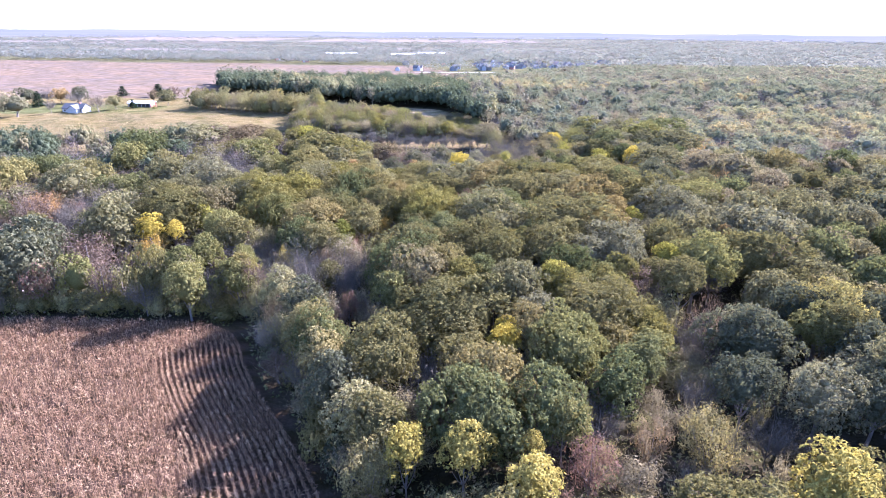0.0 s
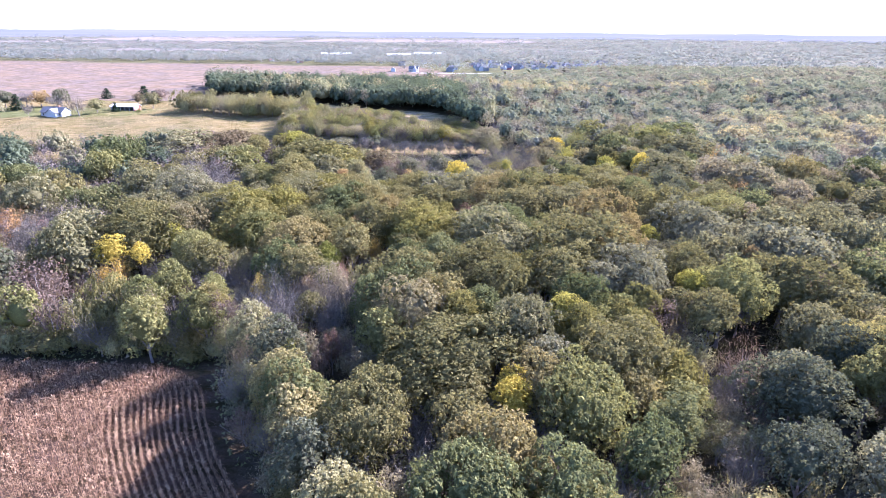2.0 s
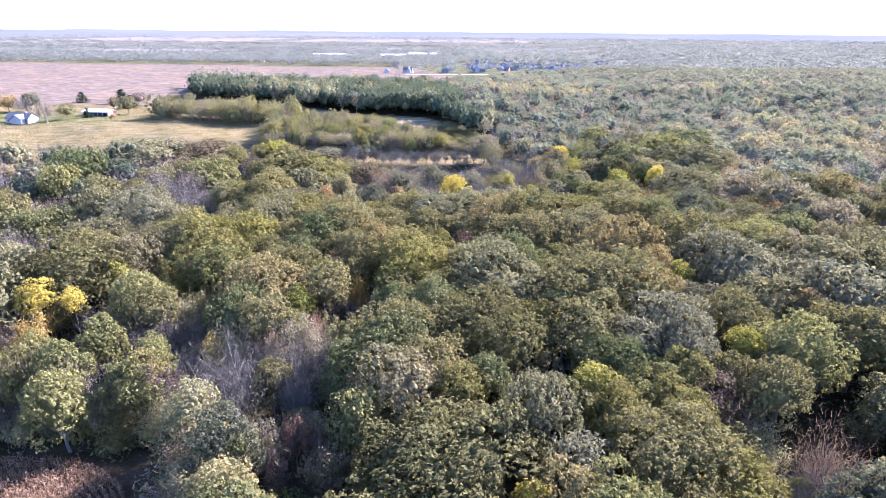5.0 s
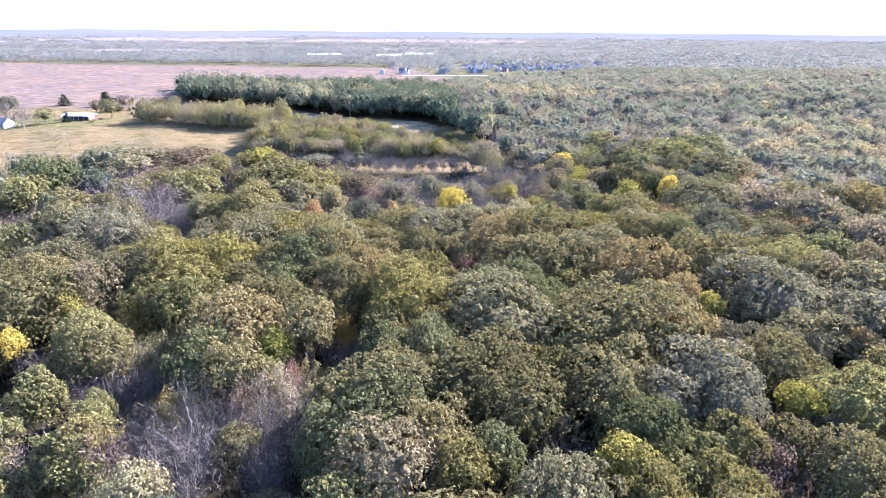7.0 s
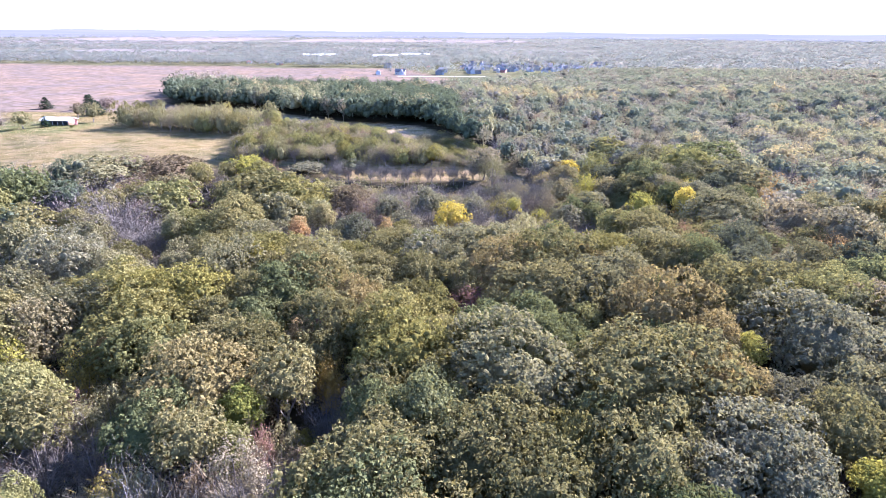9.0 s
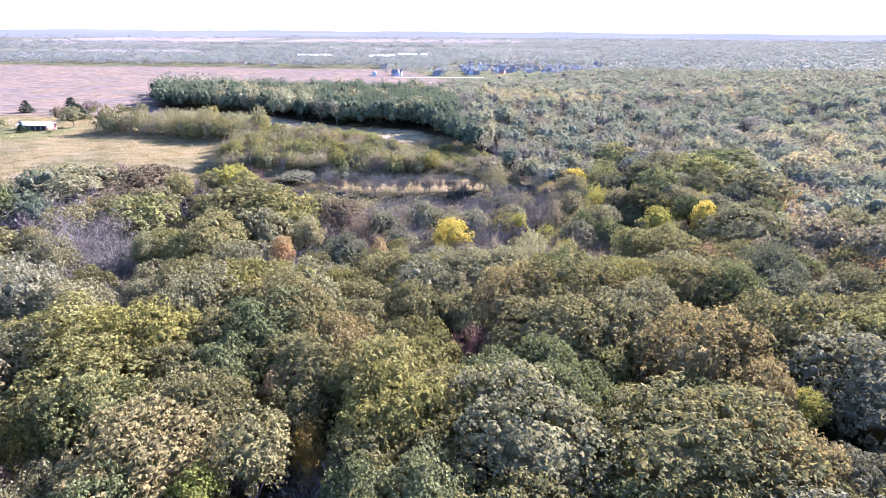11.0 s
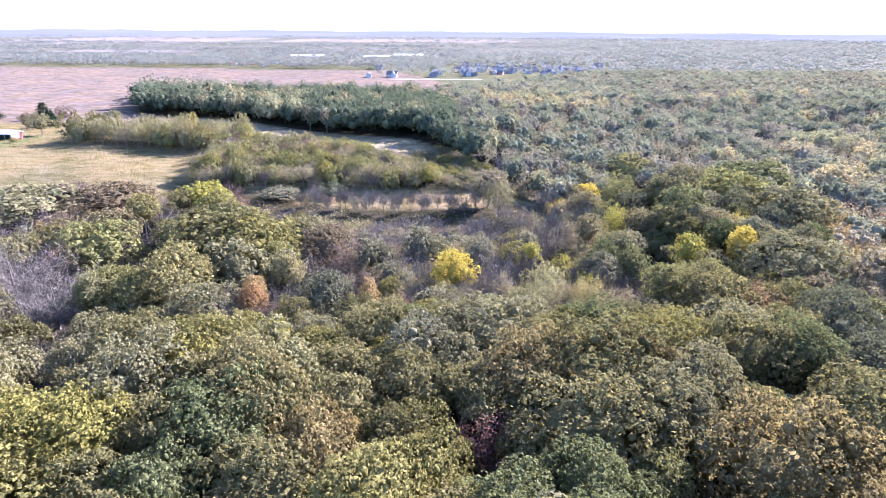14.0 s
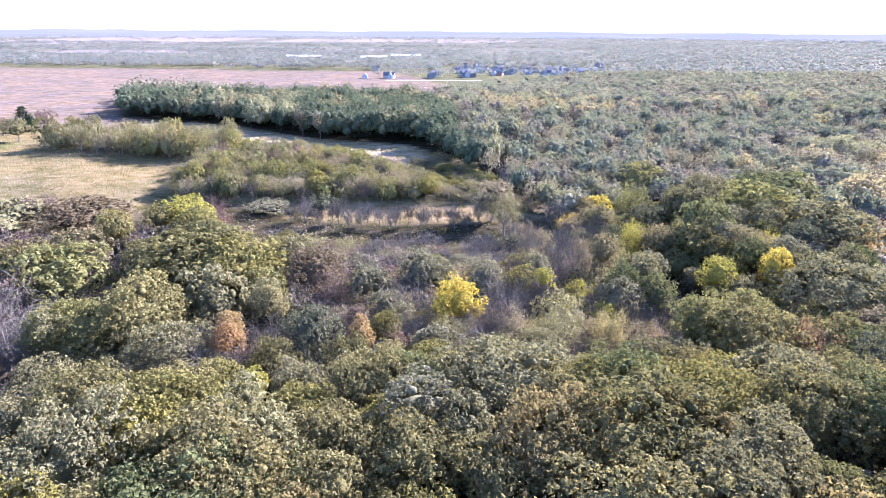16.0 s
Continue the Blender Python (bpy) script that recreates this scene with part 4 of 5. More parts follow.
groves = {k: [] for k in ("front", "side", "green", "tan", "bare", "lime", "deep_green", "deep_tan")}
grid = Spots(20.0)
for q in TAKEN:
    grid.add(*q)
for i in range(34000):
    x, y = rng.uniform(-260, 620), rng.uniform(262, 860)
    if not in_view(x, y, 10) or not wood_at(x, y):
        continue
    deep = y > 600
    r = rng.uniform(6.0, 10.0) if deep else rng.uniform(5.5, 8.6) if x < 30 and y > 345 else rng.uniform(4.2, 7.6)
    if not grid.free(x, y, r, 0.48 if x < 30 and 345 < y < 560 else 0.56):
        continue
    grid.add(x, y, r)
    patch = math.sin(x / 31.0 + 1.2 * math.sin(y / 47.0)) + math.sin(y / 37.0 - x / 90.0)
    v = rng.random() + 0.16 * patch
    tall = rng.uniform(0.84, 1.14) * (12.5 + (3.6 * float(smooth(90, -30, x)) if y > 345 else 0))
    if x < -90 and y < 350:
        kind = "side" if v < 0.5 else "tan" if v < 0.72 else "bare"
    elif deep:
        kind = "deep_tan" if v > 0.72 else "deep_green"
    elif x < 30 - 0.1 * (y - 345) and y > 345:
        kind = "front" if v < 0.86 else "tan" if v < 0.95 else "lime"
    else:
        kind = "green" if v < 0.4 else "tan" if v < 0.7 else "bare" if v < 0.88 else "lime"
    if kind == "bare":
        r, tall = 0.85 * r, 0.95 * tall
    wide = 1.0 if kind in ("tan", "bare") else 1.28 if deep else 1.1
    groves[kind].append((x, y, r * wide, tall))
mass("woods", groves["green"], FARLEAF, full_crowns(3, 620, 0.078, 14, 0.6), "mixed green autumn woods on the plain", 3)
mass("oak_wood", groves["front"], WOODLEAF, full_crowns(17, 760, 0.065, 18, 0.65), "dense dark-green oak wood beyond the bank", 17)
mass("pasture_wood", groves["side"], WOODLEAF, full_crowns(19, 760, 0.07, 16, 0.6), "olive-green trees beside the pasture", 19)
mass("tan_woods", groves["tan"], FARTAN, [thin_crown(300, 120, 500 + 10 * k, 0.1, 0.012) for k in range(5)], "half-bare tan trees scattered through the woods", 4)
mass("bare_woods", groves["bare"], FARTWIG, [thin_crown(0, 420, 600 + 10 * k, 0.1, 0.013) for k in range(5)], "leafless grey-mauve trees scattered through the woods", 6)
mass("yellowing_woods", groves["lime"], FARLIME, full_crowns(7, 760, 0.07, 16, 0.6), "yellow-green trees scattered through the woods", 7)
mass("deep_woods", groves["deep_green"], FARLEAF, full_crowns(8, 180, 0.11, 6, 0.5), "green woods farther out on the plain", 8)
mass("deep_tan_woods", groves["deep_tan"], FARTAN, full_crowns(9, 180, 0.11, 6, 0.5), "tan woods farther out on the plain", 9)
print("woods", {k: len(v) for k, v in groves.items()})

places = []
for i in range(60000):
    if len(places) > 5200:
        break
    y = 860 + 1900 * rng.random() ** 1.6
    x = rng.uniform(-0.78, 0.8) * y
    town = x < 0.27 * y
    if town and (y < 1020 - 0.12 * (x + 100) or (y < 1120 and rng.random() < (0.8 if 40 < x < 300 else 0.4))):
        continue
    if town and y > 1500 and math.sin(y / 95.0 + x / 400) + 0.4 * math.sin(x / 170.0) > 0.35:
        continue
    places.append((x, y, rng.uniform(9, 15) * (0.8 + y / 4000), rng.uniform(7, 11)))
mass("distant_woods", places, HAZED_LEAF, full_crowns(5, 60, 0.18, 3, 0.3), "hazy distant woods reaching to the horizon", 5)


# ---- bushes on the bank, the hedge and the field edge ----
def bush_belt(x, y):
    """Positive where scrub covers the bank below the tall wood."""
    top = np.minimum(wood_front(x) - 37 * smooth(12, -8, x), 432)
    return min(float(top) - y, y - 362 + 0.1 * abs(x), 70 - x, x + 92)


def hedge(x, y):
    """Positive in the thick hedge beside the pasture."""
    mid = 432 - 0.30 * (x + 176)
    return min(12.5 - abs(y - 10 - mid), x + 184, -84 - x)


tries = planted = 0
belt = Spots(20.0)
for q in TAKEN:
    belt.add(*q)
while tries < 14000 and planted < 560:
    tries += 1
    x, y = rng.uniform(-180, 72), rng.uniform(325, 462)
    in_hedge, in_belt = hedge(x, y) > 0, bush_belt(x, y) > 0
    if not (in_hedge or in_belt):
        continue
    r = rng.uniform(4.2, 6.4) if in_hedge else rng.uniform(2.8, 5.2)
    if not belt.free(x, y, r, 0.4 if in_hedge else 0.4):
        continue
    v = rng.random()
    if in_hedge:
        code, f = ("gl", "bush") if v < 0.08 else ("ta", "open") if v < 0.42 else ("so", "bush") if v < 0.62 else ("ol", "bush") if v < 0.7 else ("gt", "open")
        tall = rng.uniform(10.5, 15.5)
    else:
        code, f = ("gl", "bush") if v < 0.15 else ("lo", "tall") if v < 0.21 else ("ta", "open") if v < 0.47 else ("tw", "bare") if v < 0.58 else ("so", "bush") if v < 0.72 else ("rs", "open") if v < 0.76 else ("gt", "open")
        tall = rng.uniform(7.5, 11.5) * (0.45 + 0.55 * float(smooth(4, 34, min(float(wood_front(x)) - 33, 432) - y)))
    n_seed += 1
    plant(code, f, x, y, r, tall, n_seed)
    belt.add(x, y, r)
    planted += 1

# slender bare stems along the near side of the clearing
for i in range(20):
    n_seed += 1
    plant("tw", "bare", -46 + 3.4 * i + math.sin(i * 2.1), 338 + 3 * math.sin(i * 1.7), 2.4 + 0.4 * (i % 3), 9 + i % 3, n_seed, "young_tree")


# ---- corn, grass and undergrowth ----
def corn_plants():
    """Dry standing corn: headland rows follow the field's edge, the rest runs across."""
    r = np.random.default_rng(21)
    gx, gy = np.meshgrid(np.arange(-150, -8, 0.09), np.arange(48, 124, 0.09))
    x, y = gx.ravel() + r.uniform(-0.045, 0.045, gx.size), gy.ravel() + r.uniform(-0.045, 0.045, gx.size)
    d = corn_depth(x, y)
    seen = (d > 0.7) & (np.abs(x) < 0.76 * (0.94 * y + 20) + 6)
    x, y, d = x[seen], y[seen], d[seen]
    head = d < 16.5 + 0.8 * np.sin(x / 3.1 + y / 5.3) + r.normal(0, 0.5, len(x))
    across = np.where(head, d, y * 0.97 + x * 0.24)
    gap = np.where(head, 1.02, 0.76)
    wobble = 0.07 * np.sin(x / 1.7 + 1.3 * np.sin(y / 2.3)) + 0.05 * np.sin(y / 0.9 + x)
    off = np.abs(((across + wobble) / gap) % 1.0 - 0.5) * gap
    keep = (off < np.where(head, 0.085, 0.07)) & (r.random(len(x)) < np.where(head, 0.34, 0.24))
    x, y = x[keep], y[keep]
    k = len(x)
    z = land(x, y)
    tall = r.uniform(1.75, 2.35, k)
    foot = np.stack([x, y, z - 0.05], 1)
    lean = np.stack([r.normal(0, 0.12, k), r.normal(0, 0.12, k), tall], 1)
    side = unit(np.stack([r.normal(size=k), r.normal(size=k), np.zeros(k)], 1)) * 0.035
    tris = [np.stack([foot - side, foot + side, foot + lean], 1)]
    for j in range(3):
        a = r.uniform(0, 2 * math.pi, k)
        out = np.stack([np.cos(a), np.sin(a), np.zeros(k)], 1)
        at = foot + lean * r.uniform(0.4, 0.92, (k, 1))
        w = np.stack([-np.sin(a), np.cos(a), np.zeros(k)], 1) * 0.06
        tip = at + out * r.uniform(0.3, 0.66, (k, 1)) + np.array((0, 0, 1)) * r.uniform(-0.35, 0.25, (k, 1))
        tris.append(np.stack([at - w, at + w, tip], 1))
    ob = part("corn", tri_mesh("corn", np.concatenate(tris), CORN), None)
    tagged(ob, "ripe dry tan corn standing in curved rows", "corn field", kind="stuff")
    print("corn", k)


corn_plants()


def tufts(name, inside, box, count, tall, wide, material, label, seed, category):
    """Loose blades and sprays that stand on open ground."""
    r = np.random.default_rng(seed)
    x, y = r.uniform(box[0], box[1], count), r.uniform(box[2], box[3], count)
    ok = inside(x, y) & (np.abs(x) < 0.76 * (0.94 * y + 20) + 10)
    x, y = x[ok], y[ok]
    k = len(x)
    foot = np.stack([x, y, land(x, y) - 0.05], 1)
    a = r.uniform(0, 2 * math.pi, k)
    side = np.stack([np.cos(a), np.sin(a), np.zeros(k)], 1) * (wide * r.uniform(0.5, 1.3, k))[:, None]
    tip = foot + np.stack([r.normal(0, 0.25, k) * tall, r.normal(0, 0.25, k) * tall, tall * r.uniform(0.5, 1.3, k)], 1)
    ob = part(name, tri_mesh(name, np.stack([foot - side, foot + side, tip], 1), material), None)
    return tagged(ob, label, category, kind="stuff")


tufts("pasture_grass", lambda x, y: (np.maximum(meadow(x, y), np.maximum(strip(x, y), clearing(x, y))) > -1) , (-270, 30, 320, 505), 80000, 0.45, 0.17, GRASS, "tall dry tan grass on the rough pasture", 31, "grass")


def undergrowth():
    """Low leafy scrub and saplings on the floor of the wood."""
    r = np.random.default_rng(41)
    k = 130000
    y = 45 + 320 * r.random(k) ** 0.8
    x = r.uniform(-0.8, 0.85, k) * (0.94 * y + 26)
    clear = np.maximum.reduce([corn_depth(x, y) + 0.6, meadow(x, y), clearing(x, y) - 2, creek_bed(x, y)])
    lump = np.sin(x / 3.1 + 2 * np.sin(y / 4.3)) * np.sin(y / 3.7 + x / 9.0)
    ok = (clear < 0) & (lump > -0.25)
    x, y, lump = x[ok], y[ok], lump[ok]
    k = len(x)
    z = land(x, y) + r.random(k) * (0.7 + 3.6 * np.maximum(lump, 0))
    nrm = np.stack([r.normal(0, 0.6, k), r.normal(0, 0.6, k), np.ones(k)], 1)
    ob = part("undergrowth", tri_mesh("undergrowth", leaf_tris(np.stack([x, y, z], 1), nrm, np.full(k, 0.5), r), UNDER), None)
    tagged(ob, "olive and brown undergrowth on the wood's floor", "undergrowth", kind="stuff")


undergrowth()


# ---- farm and town ----
WHITE = plain("white_siding", (0.24, 0.24, 0.235), (0.29, 0.29, 0.28), 0.3, 0.6)
GREY_ROOF = plain("grey_shingles", (0.066, 0.065, 0.064), (0.09, 0.088, 0.087), 0.4, 0.85, 0.02)
PALE_ROOF = plain("pale_metal_roof", (0.55, 0.55, 0.54), (0.62, 0.62, 0.62), 0.3, 0.45)
BRICK = plain("red_brick", (0.26, 0.1, 0.075), (0.33, 0.14, 0.1), 0.8, 0.85, 0.01)
BEIGE = plain("beige_siding", (0.24, 0.22, 0.19), (0.3, 0.275, 0.24), 0.3, 0.7)
BLUE = plain("grey_siding", (0.11, 0.108, 0.104), (0.14, 0.138, 0.134), 0.3, 0.7)
GLASS_AND_SHADE = plain("window_glass", (0.03, 0.035, 0.04), (0.05, 0.055, 0.06), 0.5, 0.1, spec=0.6)
STUBBLE = plain("pale_stubble", (0.1, 0.084, 0.07), (0.125, 0.105, 0.09), 0.01, 0.95, spec=0.0)
GRAVEL = plain("pale_gravel", (0.22, 0.205, 0.185), (0.28, 0.26, 0.235), 0.2, 0.95, spec=0.0)


def block(bm, x0, x1, y0, y1, z0, z1, bevel=0.0):
    made = bmesh.ops.create_cube(bm, size=1.0)["verts"]
    bmesh.ops.transform(bm, matrix=Matrix.LocRotScale(((x0 + x1) / 2, (y0 + y1) / 2, (z0 + z1) / 2), None, (x1 - x0, y1 - y0, z1 - z0)), verts=made)


def gable_prism(bm, x0, x1, y0, y1, z0, z1, along_x=True):
    """A closed wedge: the attic wall under a gable roof."""
    if along_x:
        m = (y0 + y1) / 2
        pts = [(x0, y0, z0), (x0, y1, z0), (x0, m, z1), (x1, y0, z0), (x1, y1, z0), (x1, m, z1)]
    else:
        m = (x0 + x1) / 2
        pts = [(x1, y0, z0), (x0, y0, z0), (m, y0, z1), (x1, y1, z0), (x0, y1, z0), (m, y1, z1)]
    v = [bm.verts.new(p) for p in pts]
    for f in ((0, 1, 2), (5, 4, 3), (0, 3, 4, 1), (1, 4, 5, 2), (2, 5, 3, 0)):
        bm.faces.new([v[i] for i in f])


def roof_slab(bm, x0, x1, y0, y1, z0, z1, over=0.5, thick=0.22, along_x=True):
    """Two pitched slabs with eaves."""
    if along_x:
        m, s = (y0 + y1) / 2, (z1 - z0) / ((y1 - y0) / 2)
        prof = [(y0 - over, z0 - over * s), (m, z1), (y1 + over, z0 - over * s)]
        ring = [(y, z) for y, z in prof] + [(y, z + thick) for y, z in reversed(prof)]
        a, b = x0 - over, x1 + over
        ends = [[bm.verts.new((q, y, z)) for y, z in ring] for q in (a, b)]
    else:
        m, s = (x0 + x1) / 2, (z1 - z0) / ((x1 - x0) / 2)
        prof = [(x0 - over, z0 - over * s), (m, z1), (x1 + over, z0 - over * s)]
        ring = [(x, z) for x, z in prof] + [(x, z + thick) for x, z in reversed(prof)]
        a, b = y0 - over, y1 + over
        ends = [[bm.verts.new((x, q, z)) for x, z in ring] for q in (a, b)]
    k = len(ring)
    for i in range(k):
        j = (i + 1) % k
        bm.faces.new((ends[0][i], ends[0][j], ends[1][j], ends[1][i]))
    for e in ends:
        bm.faces.new((e[0], e[1], e[4], e[5]))
        bm.faces.new((e[1], e[2], e[3], e[4]))
    bmesh.ops.recalc_face_normals(bm, faces=bm.faces)


def house(name, label, w, d, eave, ridge, wall_m, roof_m, wing=None, chimney=True, windows=3, at=None):
    """A house with gable roof, windows, a door and maybe a wing with its own gable."""
    top = new(name)
    tagged(top, label, "house", "houses")
    bm = bmesh.new()
    block(bm, -w / 2, w / 2, -d / 2, d / 2, -0.6, eave)
    gable_prism(bm, -w / 2, w / 2, -d / 2, d / 2, eave + 0.004, ridge)
    part("wall", bm, wall_m, top)
    bm = bmesh.new()
    roof_slab(bm, -w / 2, w / 2, -d / 2, d / 2, eave + 0.05, ridge + 0.05)
    roof = part("roof", bm, roof_m, top)
    if chimney:
        bm = bmesh.new()
        block(bm, w * 0.2, w * 0.2 + 0.8, -0.4, 0.4, ridge - 1.2, ridge + 0.9)
        part("chimney", bm, BRICK, roof)
    if wing:
        wx, ww, wd = wing
        bm = bmesh.new()
        block(bm, wx - ww / 2, wx + ww / 2, -d / 2 - wd, -d / 2 + 0.3, -0.6, eave - 0.05)
        gable_prism(bm, wx - ww / 2, wx + ww / 2, -d / 2 - wd, -0.3, eave - 0.046, ridge - 0.4, False)
        part("gable_wall", bm, WHITE, top)
        bm = bmesh.new()
        roof_slab(bm, wx - ww / 2, wx + ww / 2, -d / 2 - wd, -0.3, eave, ridge - 0.35, along_x=False)
        part("gable_roof", bm, roof_m, top)
    for i in range(windows):
        x = -w / 2 + w * (i + 0.5) / windows
        bm = bmesh.new()
        block(bm, x - 0.7, x + 0.7, -d / 2 - 0.06, -d / 2 + 0.02, 0.9, 2.3)
        win = part("window", bm, WHITE, top)
        bm = bmesh.new()
        block(bm, x - 0.58, x + 0.58, -d / 2 - 0.09, -d / 2 - 0.064, 1.02, 2.18)
        part("pane", bm, GLASS_AND_SHADE, win)
    if at:
        top.matrix_world = at
    return top


# farmhouse: grey roof, white gable wing
house("farmhouse", "white farmhouse with grey shingle roof and gable wing", 15, 8.5, 3.0, 5.8, WHITE, GREY_ROOF, (2.5, 6.5, 3.5), True, 4, pose(-254, 414, h(-254, 414), 0, 0, -8))


def long_barn():
    """Low open-fronted shed: pale roof, white posts, a red brick end."""
    top = new("open_shed")
    tagged(top, "long white open-fronted shed with red brick end", "shed")
    w, d, e, r = 17.0, 8.0, 3.0, 4.2
    bm = bmesh.new()
    block(bm, -w / 2, w / 2 - 0.3, d / 2 - 0.3, d / 2, -0.6, e)
    block(bm, -w / 2, -w / 2 + 0.3, -d / 2, d / 2 - 0.3, -0.6, e)
    part("wall", bm, WHITE, top)
    bm = bmesh.new()
    block(bm, w / 2 - 0.3, w / 2, -d / 2, d / 2, -0.6, e)
    gable_prism(bm, w / 2 - 0.3, w / 2, -d / 2, d / 2, e + 0.004, r)
    part("brick_end", bm, BRICK, top, "red brick end wall")
    bm = bmesh.new()
    roof_slab(bm, -w / 2, w / 2, -d / 2, d / 2, e + 0.03, r, 0.6, 0.3)
    part("roof", bm, PALE_ROOF, top, "pale metal roof")
    for i in range(6):
        bm = bmesh.new()
        x = -w / 2 + 0.4 + i * (w - 1.1) / 5
        block(bm, x - 0.14, x + 0.14, -d / 2 + 0.05, -d / 2 + 0.33, -0.6, e)
        part("post", bm, WHITE, top)
    # added near-black panel that paints the shade behind the posts
    bm = bmesh.new()
    block(bm, -w / 2, w / 2 - 0.3, -0.2, 0.0, -0.6, e)
    part("inner_wall", bm, GLASS_AND_SHADE, top, "dark inner wall")
    top.matrix_world = pose(-222, 442, h(-222, 442), 0, 0, -4)


long_barn()


def conifer(seed, layers=11, sprays=130):
    """Drooping tiers of needle sprays round a straight stem, unit height."""
    r = np.random.default_rng(seed)
    tris = []
    for i in range(layers):
        f = i / layers
        z, rad = 0.1 + 0.88 * f, 0.3 * (1 - f) ** 0.8 + 0.02
        k = int(sprays * (1 - 0.75 * f))
        a, q = r.uniform(0, 6.28, k), r.uniform(0.25, 1.0, k) ** 0.6
        reach = rad * (1 + 0.25 * np.sin(5 * a + i * 2.1))
        at = np.stack([np.cos(a) * q * reach, np.sin(a) * q * reach, z - 0.05 * q + r.normal(0, 0.012, k)], 1)
        tris.append(leaf_tris(at, np.stack([np.cos(a) * 0.5, np.sin(a) * 0.5, np.ones(k)], 1) + r.normal(0, 0.3, (k, 3)), np.full(k, 0.055), r))
    return np.concatenate(tris)


conifers = [tri_mesh("needles", conifer(60 + i), NEEDLE) for i in range(3)]
v, f = tube([np.array((0, 0, -0.04)), np.array((0, 0, 0.5)), np.array((0, 0, 0.97))], (0.022, 0.014, 0.003), 6)
conifer_stem = mesh_from("trunk", v, f, BARK)
for i, (x, y, tall, wide) in enumerate(((-243, 515, 11.5, 1.9), (-275, 517, 9, 1.9), (-223, 430, 7, 1.5), (-223, 488, 10, 1.8), (-297, 440, 12, 1.4))):
    top = new("pine_tree")
    top.matrix_world = pose(x, y, h(x, y), 0, 0, 50 * i) @ Matrix.Diagonal((tall * wide, tall * wide, tall, 1))
    tagged(top, "dark-green pine tree beside the farm", "pine tree", "pines of the farm")
    part("trunk", conifer_stem, None, top)
    part("crown", conifers[i % 3], None, top)
for i, (code, f, x, y, r, tall) in enumerate((("or", "dome", -291, 457, 6.5, 11), ("tw", "bare", -237, 411, 7.5, 15), ("gt", "dome", -232, 424, 5.0, 9), ("tw", "bare", -264, 402, 4.5, 12), ("si", "dome", -298, 398, 12, 15), ("si", "dome", -277, 387, 9, 13), ("tw", "bare", -269, 440, 6, 13), ("so", "dome", -209, 455, 6.5, 11), ("rs", "bush", -231, 517, 6, 8), ("ru", "tall", -229, 474, 3.8, 10), ("gl", "bush", -207, 428, 1.8, 2.8), ("tw", "bare", -300, 455, 6, 14), ("dk", "dome", -312, 450, 7, 12), ("dk", "dome", -280, 464, 6, 12))):
    plant(code, f, x, y, r, tall, 900 + i)

# town on the plain
first = [
    house("house", "large grey house with grey roof", 20, 13, 6.0, 10.5, BLUE, GREY_ROOF, (-4, 7, 3), True, 4),
    house("house", "beige house with grey gable roof", 15, 10, 4.5, 8.5, BEIGE, GREY_ROOF, (3, 6, 3), True, 3),
    house("house", "white house with grey gable roof", 13, 9, 4.5, 8.0, WHITE, GREY_ROOF, None, True, 3),
    house("house", "brick house with grey gable roof", 16, 10, 3.6, 7.0, BRICK, GREY_ROOF, (-4, 6, 2.5), False, 3),
]
homes = [(first[0], 60, 905, 8), (first[1], -38, 880, -12), (first[2], 18, 925, 15), (first[3], 100, 935, -20)]
for ob, x, y, a in homes:
    ob.matrix_world = pose(x, y, UPLAND, 0, 0, a) @ Matrix.Scale(0.85, 4)
town = np.random.default_rng(77)
lots = [(60, 905), (-38, 880), (18, 925), (100, 935)]
while len(lots) < 84:
    y = town.uniform(850, 1250)
    x = town.uniform(-0.3 * y, 0.27 * y)
    if len(lots) % 3:
        x, y = town.uniform(50, 290), town.uniform(935, 1100)
    if y < 1010 and x < -70 or y < 890 and x > 40 or y < 915 and x > 90:
        continue
    if min(math.hypot(x - q[0], y - q[1]) for q in lots) < 20:
        continue
    lots.append((x, y))
    copy_thing(first[len(lots) % 4], pose(x, y, UPLAND, 0, 0, town.choice((-80, -10, 5, 12, 95)) + town.uniform(-8, 8)) @ Matrix.Scale(0.8, 4))
for x, y, w in ((-225, 1360, 70), (-90, 1340, 50), (-30, 1420, 60)):
    house("long_hall", "long low pale-roofed hall in the town", w, 18, 5, 7.5, BEIGE, PALE_ROOF, None, False, 8, pose(x, y, UPLAND, 0, 0, 3))

places = []
for i in range(1100):
    y = town.uniform(850, 1250)
    x = town.uniform(-0.55 * y, 0.27 * y)
    if y < 1015 - 0.12 * (x + 100) and x < -60 or y < 870:
        continue
    if min(math.hypot(x - q[0], y - q[1]) for q in lots) < 11 or 40 < x < 300 and y < 1110 and town.random() < 0.55:
        continue
    places.append((x, y, town.uniform(4, 7), town.uniform(8, 14)))
mass("town_trees", places, HAZED_LEAF, full_crowns(11, 60, 0.17, 3, 0.3), "grey-green trees between the town's houses", 9)


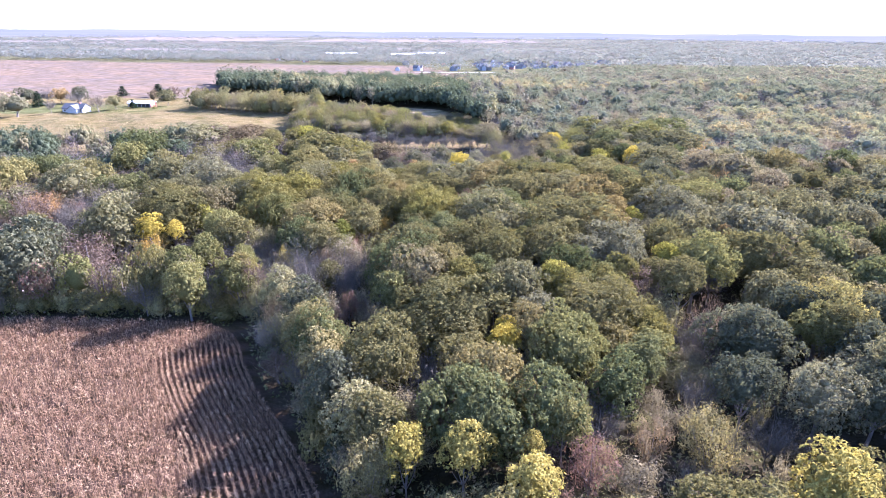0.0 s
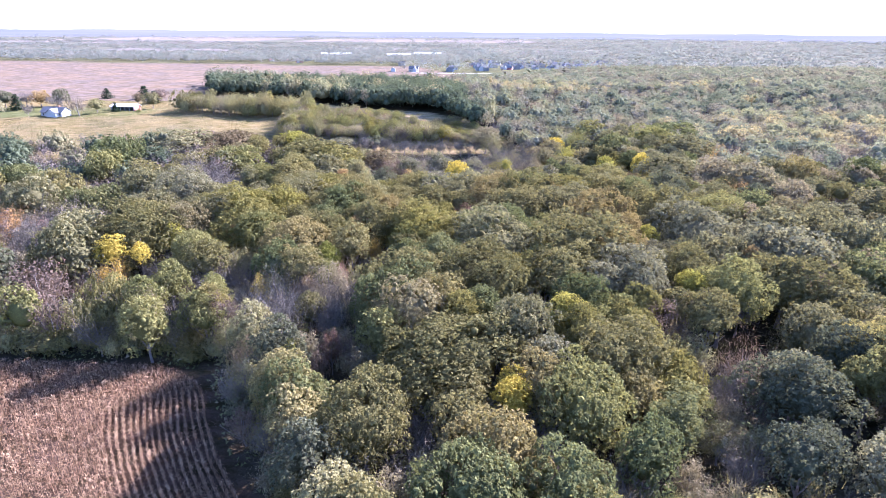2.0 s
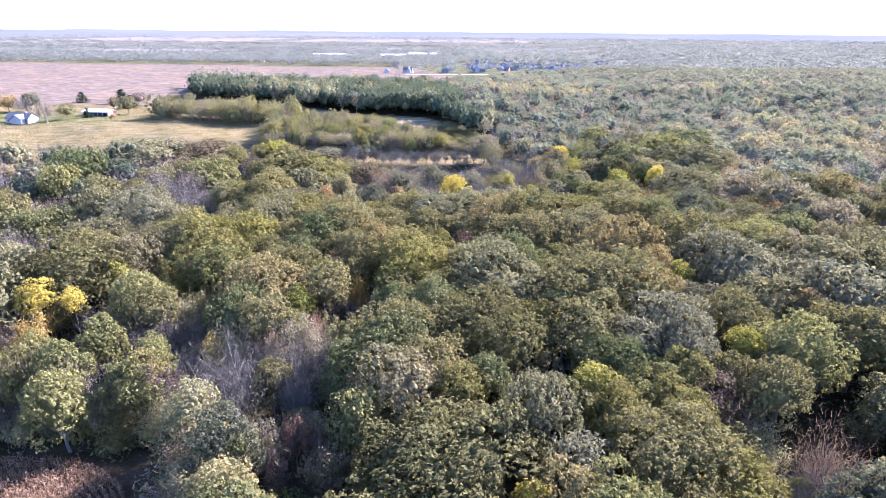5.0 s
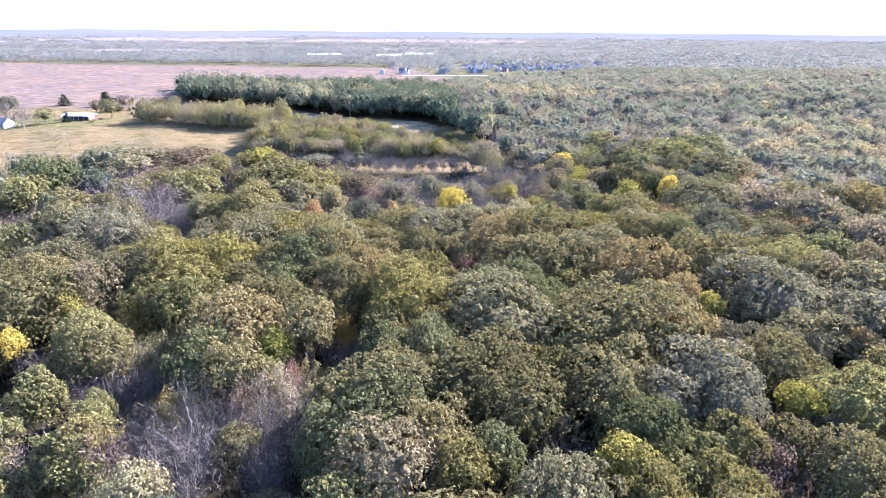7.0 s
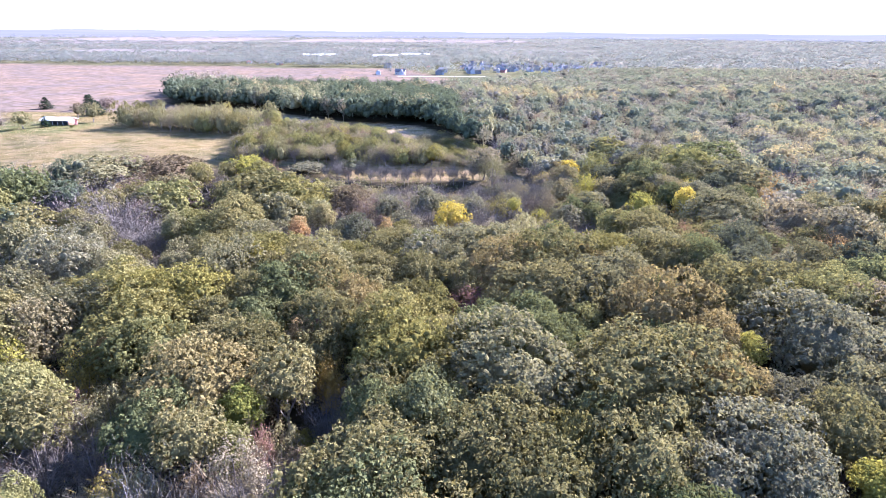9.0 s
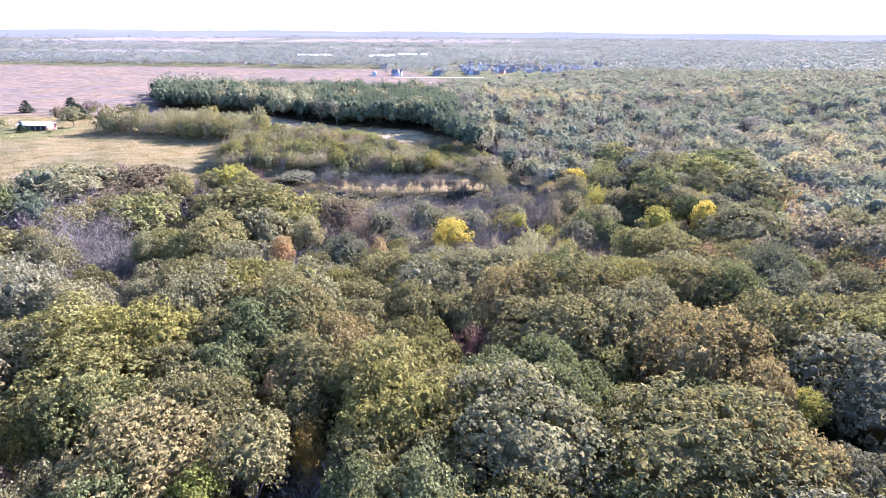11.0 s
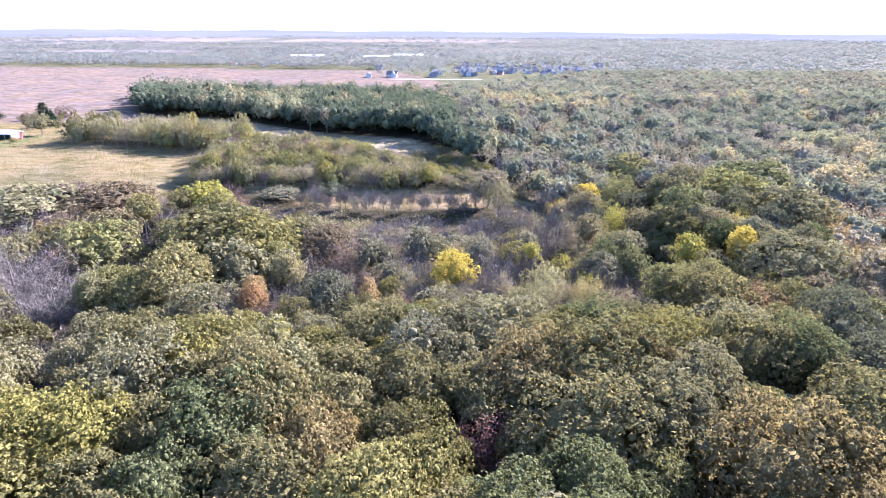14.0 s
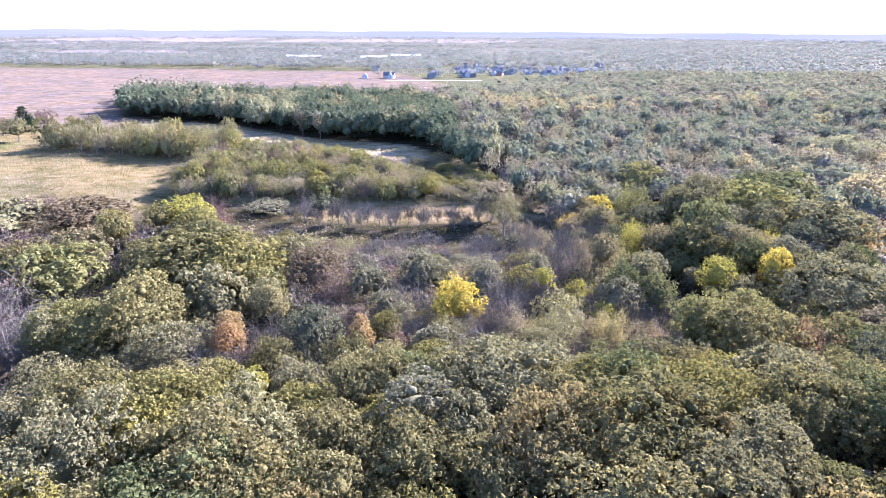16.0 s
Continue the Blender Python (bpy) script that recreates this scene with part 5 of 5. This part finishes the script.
def sheet(name, x0, x1, y0, y1, z, material, label, wave=0.0):
    """A thin flat field or yard with uneven edges."""
    n = 14
    top = [(x0 + (x1 - x0) * i / n, y1 + wave * math.sin(i * 1.7 + x0)) for i in range(n + 1)]
    low = [(x0 + (x1 - x0) * i / n, y0 + wave * math.cos(i * 1.3 + y0)) for i in range(n + 1)]
    verts = [(x, y, z) for x, y in low] + [(x, y, z) for x, y in top]
    faces = [(i, i + 1, n + 2 + i, n + 1 + i) for i in range(n)]
    return tagged(part(name, mesh_from(name, verts, faces, material), None), label, "field", kind="structure")


sheet("field_right", 165, 400, 1600, 1830, UPLAND + 0.4, STUBBLE, "pale harvested field among the woods", 30)
sheet("field_middle", -330, -60, 1780, 2000, UPLAND + 0.4, STUBBLE, "pale harvested field beyond the town", 25)
sheet("field_left", -900, -560, 1620, 1800, UPLAND + 0.4, STUBBLE, "pale harvested field beyond the town", 25)
sheet("field_far", -1900, -900, 2500, 4200, UPLAND + 0.4, STUBBLE, "pale harvested plain near the horizon", 90)
sheet("field_horizon", -700, 500, 3000, 3900, UPLAND + 0.4, STUBBLE, "pale harvested plain near the horizon", 70)
sheet("road", -40, 70, 842, 852, UPLAND + 0.3, GRAVEL, "pale gravel road at the town's edge", 2)

places = []
for i in range(1500):
    y = 2800 + 2100 * town.random()
    x = town.uniform(-0.8, 0.8) * y
    if x < 0.25 * y and math.sin(y / 160.0 + math.sin(x / 500.0) * 1.5) < 0.55:
        continue
    places.append((x, y, town.uniform(18, 34), town.uniform(9, 16)))
mass("horizon_woods", places, HAZED_LEAF, full_crowns(13, 30, 0.24, 2, 0.3), "far tree lines along the horizon", 13)


def far_rim():
    """The rim of the plain, painted as haze: one low curved glowing band behind everything, from the last tree lines up
    to the horizon.
    """
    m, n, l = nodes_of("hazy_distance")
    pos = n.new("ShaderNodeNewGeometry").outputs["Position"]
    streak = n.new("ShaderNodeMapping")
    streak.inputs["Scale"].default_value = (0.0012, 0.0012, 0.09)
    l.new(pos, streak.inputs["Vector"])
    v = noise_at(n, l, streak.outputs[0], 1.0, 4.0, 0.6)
    # pale blue-grey haze painted as colour; the band gives off its own glow
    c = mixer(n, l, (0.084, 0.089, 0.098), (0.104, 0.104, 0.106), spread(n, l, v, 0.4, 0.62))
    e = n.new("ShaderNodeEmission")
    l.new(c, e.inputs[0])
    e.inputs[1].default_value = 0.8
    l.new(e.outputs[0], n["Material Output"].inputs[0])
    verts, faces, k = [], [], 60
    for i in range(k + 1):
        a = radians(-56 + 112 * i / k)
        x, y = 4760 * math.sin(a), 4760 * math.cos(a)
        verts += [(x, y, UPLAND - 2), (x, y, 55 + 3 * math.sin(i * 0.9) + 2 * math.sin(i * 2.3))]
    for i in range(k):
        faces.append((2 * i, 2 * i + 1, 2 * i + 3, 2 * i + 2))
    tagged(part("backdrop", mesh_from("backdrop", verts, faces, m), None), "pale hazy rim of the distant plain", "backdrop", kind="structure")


far_rim()
